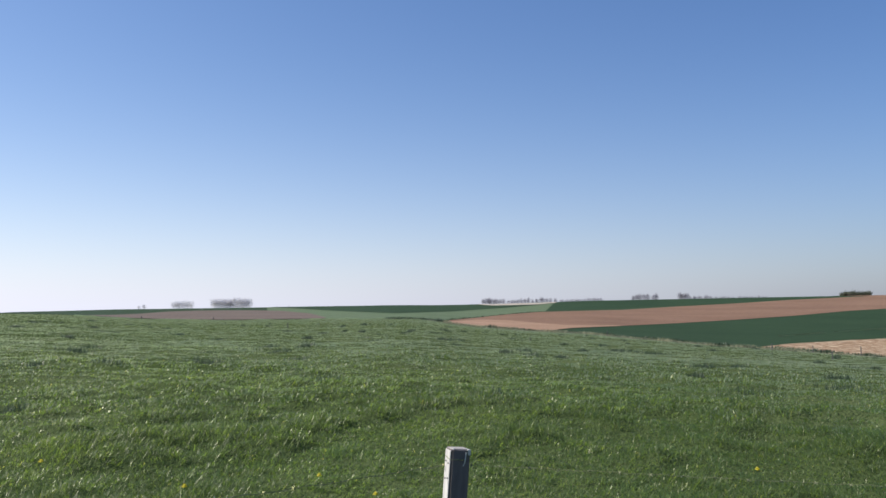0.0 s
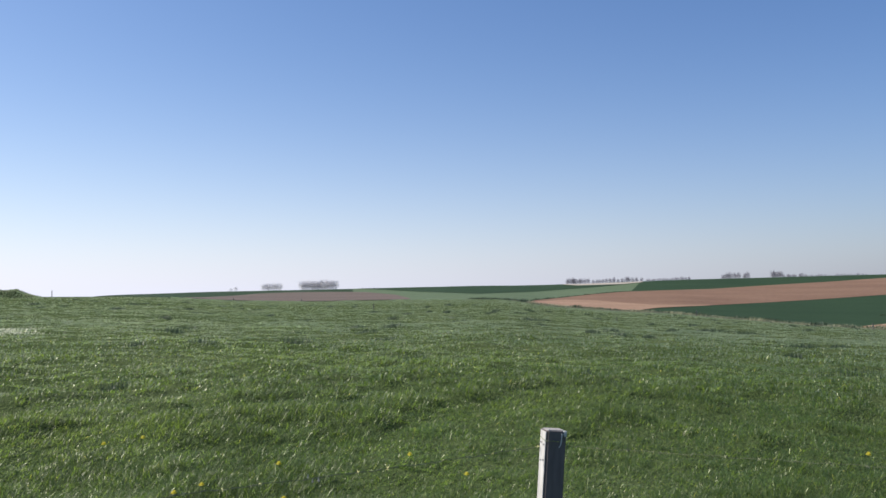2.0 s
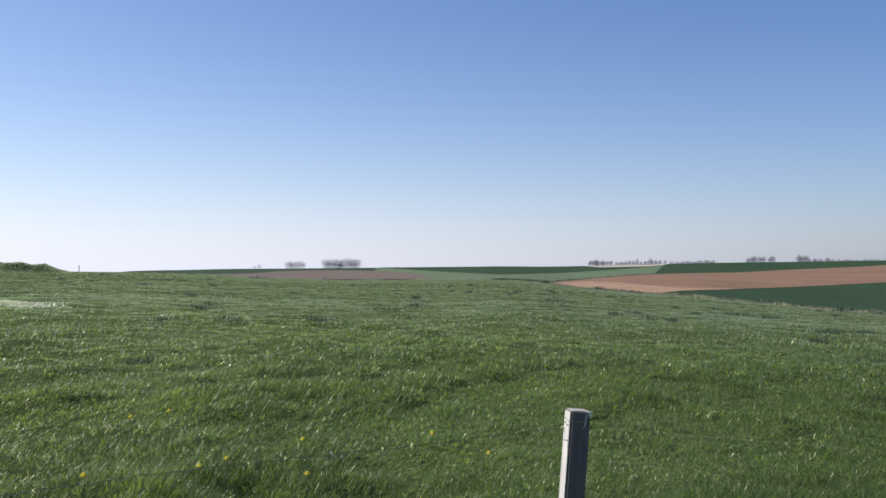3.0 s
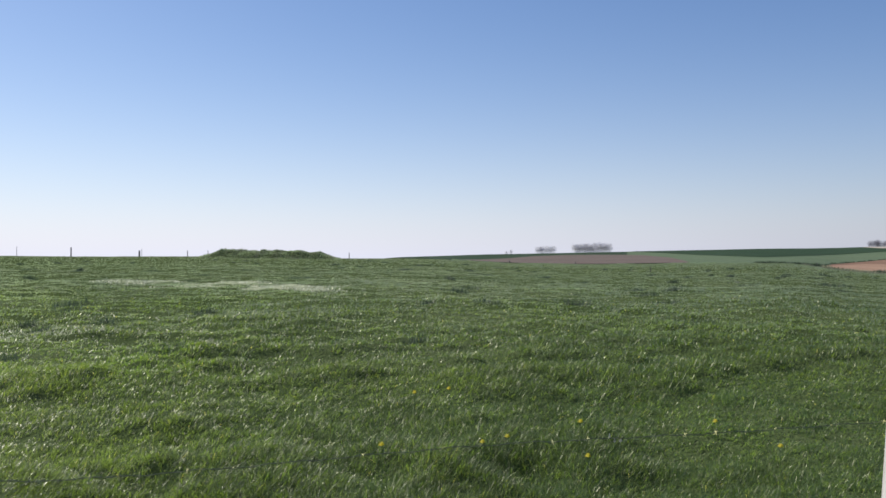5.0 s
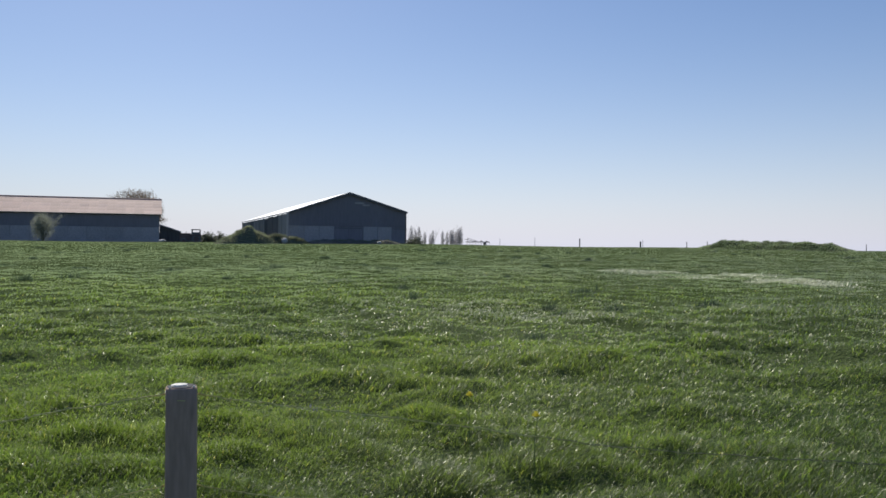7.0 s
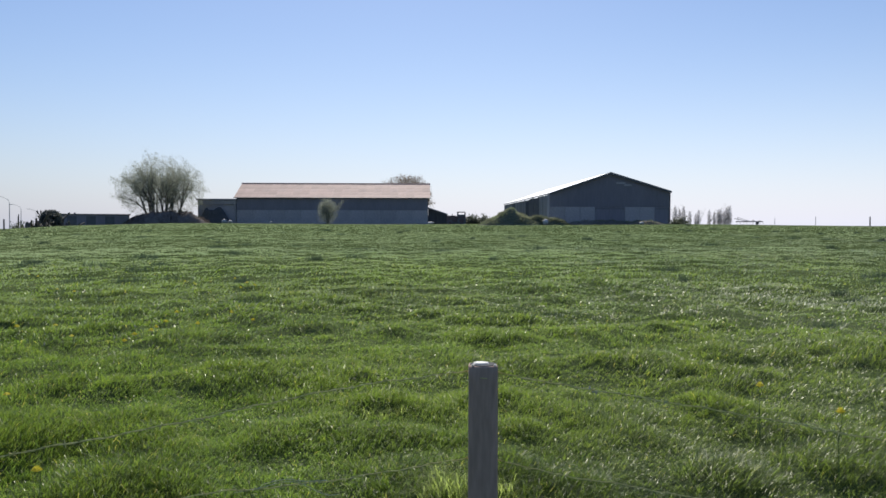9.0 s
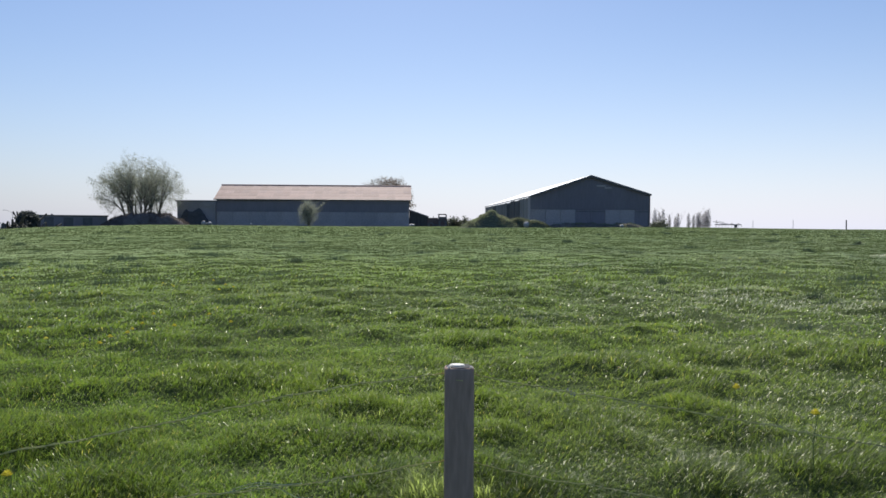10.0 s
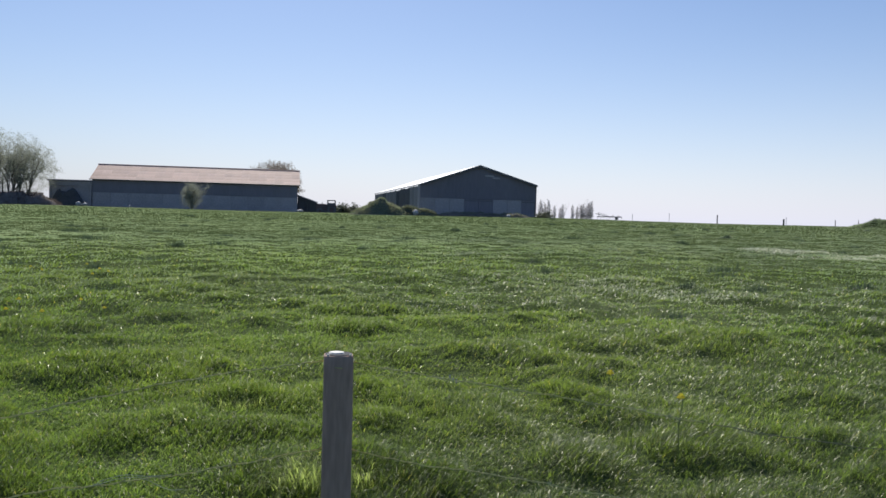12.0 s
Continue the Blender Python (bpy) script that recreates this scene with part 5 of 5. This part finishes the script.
for i, (az, r) in enumerate(((96.3, 9.31), (93.6, 15.77), (97.7, 9.26), (102.1, 11.12), (14.5, 5.28), (14.9, 5.26), (15.2, 5.30), (68.7, 5.57), (68.5, 5.55), (68.9, 5.62), (95.1, 9.51), (90.2, 10.55), (96.1, 11.2), (92.3, 12.2), (99.0, 8.6), (103.0, 8.2))):
    m = Matrix.Translation(at(az, r, -0.005)) @ Matrix.Rotation(i * 1.3, 4, "Z") @ Matrix.Diagonal((0.5 + 0.05 * (i % 5),) * 2 + (1.5, 1))
    if i == 0:
        daisy.matrix_basis = m
    else:
        copy_thing(daisy, m)


# ---- grass ----
WIND = radians(54.0)                 # the way in which the wind has combed the sward


def blades(name, x, y, z, hh, ww, mat, g, bent, label, category="grass", lean_k=0.72, combed=0.72, turn=0.0):
    n = len(x)
    # most blades lean with the wind, swirling a little from patch to patch, the rest anyhow
    swirl = 0.9 * (vnoise(x * 0.35 + 50, y * 0.35) - 0.5) + 1.1 * (vnoise(x * 1.3 + 5, y * 1.3 + 61) - 0.5)
    lean_a = np.where(g.rand(n) < combed, WIND + swirl + turn + g.normal(0, 0.55, n), g.uniform(0, 2 * np.pi, n))
    press = 0.75 + 0.6 * vnoise(x * 0.9 + 80, y * 0.9 + 23)
    lean = hh * np.abs(g.normal(lean_k, 0.30, n)) * press
    L = np.stack([np.cos(lean_a) * lean, np.sin(lean_a) * lean, np.zeros(n)], 1)
    up = np.stack([np.zeros(n), np.zeros(n), hh], 1)
    base = np.stack([x, y, z], 1)
    # the flat side lies across the lean, a little twisted
    face = lean_a + g.normal(0, 0.5, n)
    D = np.stack([-np.sin(face), np.cos(face), np.zeros(n)], 1) * (ww / 2)[:, None]
    if bent:
        # the tip arches over
        mid = base + L * 0.55 + up * 0.68
        tilt, reach = g.uniform(-0.55, 0.95, n), hh * g.uniform(0.26, 0.5, n)
        v = np.stack([base, mid + D, mid - D, mid + np.stack([np.cos(lean_a) * np.cos(tilt), np.sin(lean_a) * np.cos(tilt), np.sin(tilt)], 1) * reach[:, None]], 1)
        i = np.arange(n) * 4
        f = np.concatenate([np.stack([i, i + 1, i + 2], 1), np.stack([i + 2, i + 1, i + 3], 1)])
    else:
        v = np.stack([base - D, base + D, base + L + up], 1)
        i = np.arange(n) * 3
        f = np.stack([i, i + 1, i + 2], 1)
    return tagged(new(name, mesh_arrays(name, v.reshape(-1, 3), f, mat)), label, category, kind="stuff")


def tuftiness(x, y):
    return vnoise(x * 0.5 + 3, y * 0.5 + 8) * 0.25 + vnoise(x * 1.7 + 21, y * 1.7) * 0.42 + vnoise(x * 4.3, y * 4.3 + 5) * 0.33


def grass(r0, r1, per_m2, h, w, seed, bent, az0=-31.0, az1=108.0):
    """Blades over a sector of the pasture: a short sward with taller, darker tufts."""
    g = np.random.RandomState(seed)
    n = int(radians(az1 - az0) / 2 * (r1 * r1 - r0 * r0) * per_m2)
    az = g.uniform(az0, az1, n)
    r = np.sqrt(g.uniform(r0 * r0, r1 * r1, n))
    el, re, sk = edge_of(az)
    # neighbouring belts thin out into each other
    soft0, soft1 = 0.22 * r0, 0.22 * r1
    keep = (r < re - 1.0) & (g.rand(n) < np.clip((r - r0) / soft0 + 0.001, 0, 1)) & (g.rand(n) < np.clip((r1 - r) / soft1, 0, 1))
    az, r = az[keep], r[keep]
    n = len(r)
    x, y = -r * np.sin(np.radians(az)), r * np.cos(np.radians(az))
    # near the path the blades stand in small bunches that lean together
    turn, tall = np.zeros(n), np.ones(n)
    if bent:
        c = g.randint(0, n, max(1, n // 11))[g.randint(0, max(1, n // 11), n)]
        size = 0.0022 * r[c]
        bunch = g.rand(n) < np.interp(az, [45, 75], [0.88, 0.35])
        x = np.where(bunch, x[c] + g.normal(0, 1, n) * size, x)
        y = np.where(bunch, y[c] + g.normal(0, 1, n) * size, y)
        r = np.hypot(x, y)
        turn, tall = g.normal(0, 0.7, n)[c] * bunch, np.where(bunch, g.uniform(0.68, 1.28, n)[c], 1.0)
    z = land(x, y) - 0.012
    t = np.clip((tuftiness(x, y) - 0.48) / 0.14, 0, 1)
    big = vnoise(x * 0.3 + 17, y * 0.3 + 2)
    hummock = knolls(x, y)
    calm = np.clip((r - 9) / 16, 0, 1)
    clump = vnoise(x * 3.4 + 11, y * 3.4 + 37) - 0.5
    hh = h * (0.78 + (0.25 * t + 0.15 * big) * (1 - 0.5 * calm) + (0.52 - 0.34 * calm) * hummock + 0.75 * (1 - calm) * clump) * g.uniform(0.68, 1.15, n) * tall
    coarse = np.clip((vnoise(x * 0.42 + 13, y * 0.42 + 91) * 0.7 + vnoise(x * 1.3 + 2, y * 1.3 + 44) * 0.3 - 0.60) / 0.08, 0, 1) * np.clip((r - 7) / 12, 0, 1)
    coarse = coarse * (1 - 0.7 * np.clip((r - 35) / 40, 0, 1))
    hh = hh * (1 + 0.45 * coarse)
    hummock = np.maximum(hummock, coarse)
    ww = w * g.uniform(0.7, 1.3, n)
    lush = g.rand(n) < np.maximum(t * 0.45, hummock * 0.6) * (1 - 0.4 * calm)
    # hazed far blades gradually take over with distance
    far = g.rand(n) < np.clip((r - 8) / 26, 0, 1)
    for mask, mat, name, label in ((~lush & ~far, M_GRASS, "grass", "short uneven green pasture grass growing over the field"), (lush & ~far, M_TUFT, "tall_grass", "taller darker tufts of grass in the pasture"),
                                   (~lush & far, M_GRASS_FAR, "grass", "pasture grass towards the crest, paled with haze in its colour"), (lush & far, M_TUFT_FAR, "tall_grass", "darker grass tufts towards the crest")):
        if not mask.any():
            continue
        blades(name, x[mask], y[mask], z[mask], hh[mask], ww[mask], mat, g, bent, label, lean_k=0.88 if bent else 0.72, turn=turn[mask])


grass(3.2, 6.9, 10300, 0.066, 0.0027, 1, True)
grass(5.6, 11.0, 3800, 0.060, 0.0042, 2, True)
grass(8.8, 18.5, 1120, 0.054, 0.0086, 3, True)
grass(14.5, 40.0, 300, 0.042, 0.025, 4, False)
grass(31.0, 82.0, 70, 0.042, 0.036, 5, False)
grass(64.0, 230.0, 4, 0.075, 0.11, 6, False)
grass(3.6, 9.0, 1100, 0.06, 0.011, 7, False, 106.0, 331.0)
grass(7.0, 16.0, 220, 0.06, 0.019, 9, False, 106.0, 331.0)
grass(0.2, 4.6, 2400, 0.06, 0.006, 8, False, -180.0, 180.0)


def strew(name, label, n, az_of, r_of, h, w, mat, seed, category="weeds"):
    """Blades strewn along a strip given by functions of a 0..1 run and a 0..1 cross position."""
    g = np.random.RandomState(seed)
    u, v = g.rand(n), g.rand(n)
    az, r = az_of(u, v), r_of(u, v)
    x, y = -r * np.sin(np.radians(az)), r * np.cos(np.radians(az))
    k = 0.4 + 1.2 * vnoise(x * 0.25 + seed, y * 0.25)
    blades(name, x, y, land(x, y) - 0.02, h * k * g.uniform(0.5, 1.3, n), w * g.uniform(0.6, 1.4, n), mat, g, False, label, category, 0.25)


# pale streaks: dry grass, and glints off hummock tops put into the colour
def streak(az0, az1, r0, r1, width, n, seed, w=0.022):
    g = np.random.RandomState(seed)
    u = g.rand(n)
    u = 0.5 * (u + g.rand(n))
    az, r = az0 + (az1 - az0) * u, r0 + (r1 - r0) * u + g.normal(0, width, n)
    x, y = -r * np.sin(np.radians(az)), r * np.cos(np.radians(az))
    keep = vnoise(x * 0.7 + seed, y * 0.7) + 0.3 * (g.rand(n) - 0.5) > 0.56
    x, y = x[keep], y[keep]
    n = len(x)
    blades("pale_grass", x, y, land(x, y), (0.055 + 1.4 * w) * g.uniform(0.5, 1.3, n), np.full(n, w), M_PALE, g, True, "pale streak across the pasture, dry grass and glints put into colour", "grass", 0.6)


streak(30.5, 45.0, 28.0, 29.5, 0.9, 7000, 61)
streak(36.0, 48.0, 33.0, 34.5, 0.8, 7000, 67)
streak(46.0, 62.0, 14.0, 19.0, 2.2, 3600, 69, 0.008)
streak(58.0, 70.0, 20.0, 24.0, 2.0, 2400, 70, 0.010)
# rough growth along the pasture's far fence and the field edges
strew("fence_weeds", "rough weeds along the far pasture fence", 9000, lambda u, v: -30 + 31 * u, lambda u, v: np.mean([np.interp(-30 + 31 * u + q, BEARING, EDGE_R) for q in (-1, 0, 1)], axis=0) + 5 * (v - 0.9), 0.32, 0.20, M_WEED, 62)
strew("fence_weeds", "dark clumps of weeds along the far pasture fence", 5000, lambda u, v: -30 + 34 * u, lambda u, v: np.mean([np.interp(-30 + 34 * u + q, BEARING, EDGE_R) for q in (-1, 0, 1)], axis=0) + 3 * (v - 0.8), 0.60, 0.34, M_TUSSOCK, 66)
strew("fence_dry_grass", "dry pale grass along the far pasture fence", 8000, lambda u, v: -30 + 30 * u, lambda u, v: np.mean([np.interp(-30 + 30 * u + q, BEARING, EDGE_R) for q in (-1, 0, 1)], axis=0) + 4 * (v - 0.9), 0.52, 0.18, M_STRAW, 63)
strew("field_bank", "dark overgrown bank along the upper field edge", 9000, lambda u, v: -7.0 + 6.8 * u, lambda u, v: field_r(-7.0 + 6.8 * u, np.interp(-7.0 + 6.8 * u, *TAN_UP)) + 3 * v, 0.5, 0.35, M_TUSSOCK, 64)
BANK = ([-29.0, -28.0, -25.7, -23.2, -21.5], [-0.80, -0.87, -1.06, -1.29, -1.45])
strew("field_bank", "dark grassy ditch line across the wheat", 3500, lambda u, v: -29.0 + 7.0 * u, lambda u, v: field_r(-29.0 + 7.0 * u, np.interp(-29.0 + 7.0 * u, *BANK)) + 2 * v, 0.32, 0.3, M_TUSSOCK, 68)
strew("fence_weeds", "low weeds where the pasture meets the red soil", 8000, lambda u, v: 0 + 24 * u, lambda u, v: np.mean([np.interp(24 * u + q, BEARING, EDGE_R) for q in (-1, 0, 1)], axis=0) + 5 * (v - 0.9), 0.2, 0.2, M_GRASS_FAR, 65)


def overgrow(k, n, h, w, mat, seed, label, low=0.12):
    """Weeds rooted on a heap."""
    ob, vv, hv = HEAPS[k]
    g = np.random.RandomState(seed)
    ids = np.nonzero(hv > low)[0]
    i = ids[g.randint(0, len(ids), n)]
    p = vv[i] + g.normal(0, 0.12, (n, 3)) * np.array([1, 1, 0.2])
    kk = 0.3 + 1.4 * vnoise(p[:, 0] * 0.9 + seed, p[:, 1] * 0.9)
    blades("heap_weeds", p[:, 0], p[:, 1], p[:, 2] - 0.05, h * kk * g.uniform(0.5, 1.3, n), w * g.uniform(0.6, 1.4, n), mat, g, False, label, "weeds", 0.4)


overgrow(0, 9000, 0.17, 0.09, M_WEED, 71, "rough grass and weeds covering the mound")
overgrow(0, 14000, 0.18, 0.08, M_TUFT_FAR, 70, "dark coarse grass on the mound")
overgrow(0, 900, 0.14, 0.08, M_STRAW, 72, "dry stalks on the mound")
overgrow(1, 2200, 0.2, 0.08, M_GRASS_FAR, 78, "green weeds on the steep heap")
overgrow(1, 6000, 0.25, 0.08, M_WEED, 73, "weeds covering the steep heap")
overgrow(1, 3500, 0.22, 0.08, M_STRAW, 74, "dry stalks on the steep heap")
overgrow(4, 5000, 0.35, 0.08, M_BRUSH, 82, "dead brushwood and stalks on the pile")
overgrow(5, 3000, 0.22, 0.09, M_WEED, 83, "low weeds on the rubble", 0.05)
overgrow(2, 4000, 0.28, 0.08, M_WEED, 75, "weeds covering the low heap")
overgrow(2, 1500, 0.22, 0.08, M_STRAW, 76, "dry stalks on the low heap")


def tussocks(n, az0, az1, r0, r1, seed):
    """Scattered coarse dark tussocks that the cattle leave standing."""
    g = np.random.RandomState(seed)
    cr = r0 * (r1 / r0) ** np.sqrt(g.rand(n))
    ca = g.uniform(az0, az1, n)
    k = g.randint(70, 150, n)
    c = np.repeat(np.arange(n), k)
    rad = g.uniform(0.15, 0.55, n)[c]
    m = len(c)
    px = (-cr * np.sin(np.radians(ca)))[c] + g.normal(0, 0.5, m) * rad
    py = (cr * np.cos(np.radians(ca)))[c] + g.normal(0, 0.5, m) * rad
    hh = g.uniform(0.10, 0.21, n)[c] * g.uniform(0.5, 1.2, m)
    blades("tussock_grass", px, py, land(px, py) - 0.02, hh, 0.006 + 0.0007 * cr[c], M_TUSSOCK, g, False, "coarse dark tussocks scattered over the pasture", "grass", 0.3)


tussocks(260, -29.0, 106.0, 9.0, 120.0, 91)
# pale arching tufts round the rounded post
def seeding_tuft(az, r, count, size, seed):
    """Long thin stalks rising from one foot and bowing over to all sides."""
    g = np.random.RandomState(seed)
    c = spot(az, r)
    a = g.uniform(0, 2 * np.pi, count)
    h, reach = size * g.uniform(0.55, 1.15, count), size * g.uniform(0.5, 1.5, count)
    bx, by = c.x + g.normal(0, 0.022, count), c.y + g.normal(0, 0.022, count)
    bz = land(bx, by) - 0.01
    steps, rows = 7, []
    for k in range(steps):
        u = k / (steps - 1)
        out, up = reach * u ** 1.5, h * (1.9 * u - 1.15 * u ** 2.6)
        half = 0.0017 * (1 - 0.75 * u) * g.uniform(0.8, 1.2, count)
        for side in (-1, 1):
            rows.append(np.stack([bx + np.cos(a) * out - side * np.sin(a) * half, by + np.sin(a) * out + side * np.cos(a) * half, bz + up], 1))
    v = np.stack(rows, 1).reshape(-1, 3)
    b = np.arange(count) * 2 * steps
    f = np.concatenate([np.stack([b + 2 * k, b + 2 * k + 1, b + 2 * k + 3, b + 2 * k + 2], 1) for k in range(steps - 1)])
    tagged(new("seeding_tuft", mesh_arrays("seeding_tuft", v, f, M_SEED)), "arching tuft of pale seeding grass", "grass", kind="stuff")


for k, (az, r, count, size) in enumerate(((80.8, 4.14, 80, 0.14), (79.6, 4.18, 110, 0.16), (78.7, 4.20, 90, 0.16), (80.0, 4.30, 60, 0.14), (79.1, 4.12, 90, 0.14), (75.8, 4.18, 44, 0.14), (75.1, 4.20, 20, 0.13), (83.7, 5.72, 30, 0.085), (82.6, 5.68, 30, 0.085), (81.5, 5.74, 20, 0.08))):
    seeding_tuft(az, r, count, size, 300 + k)
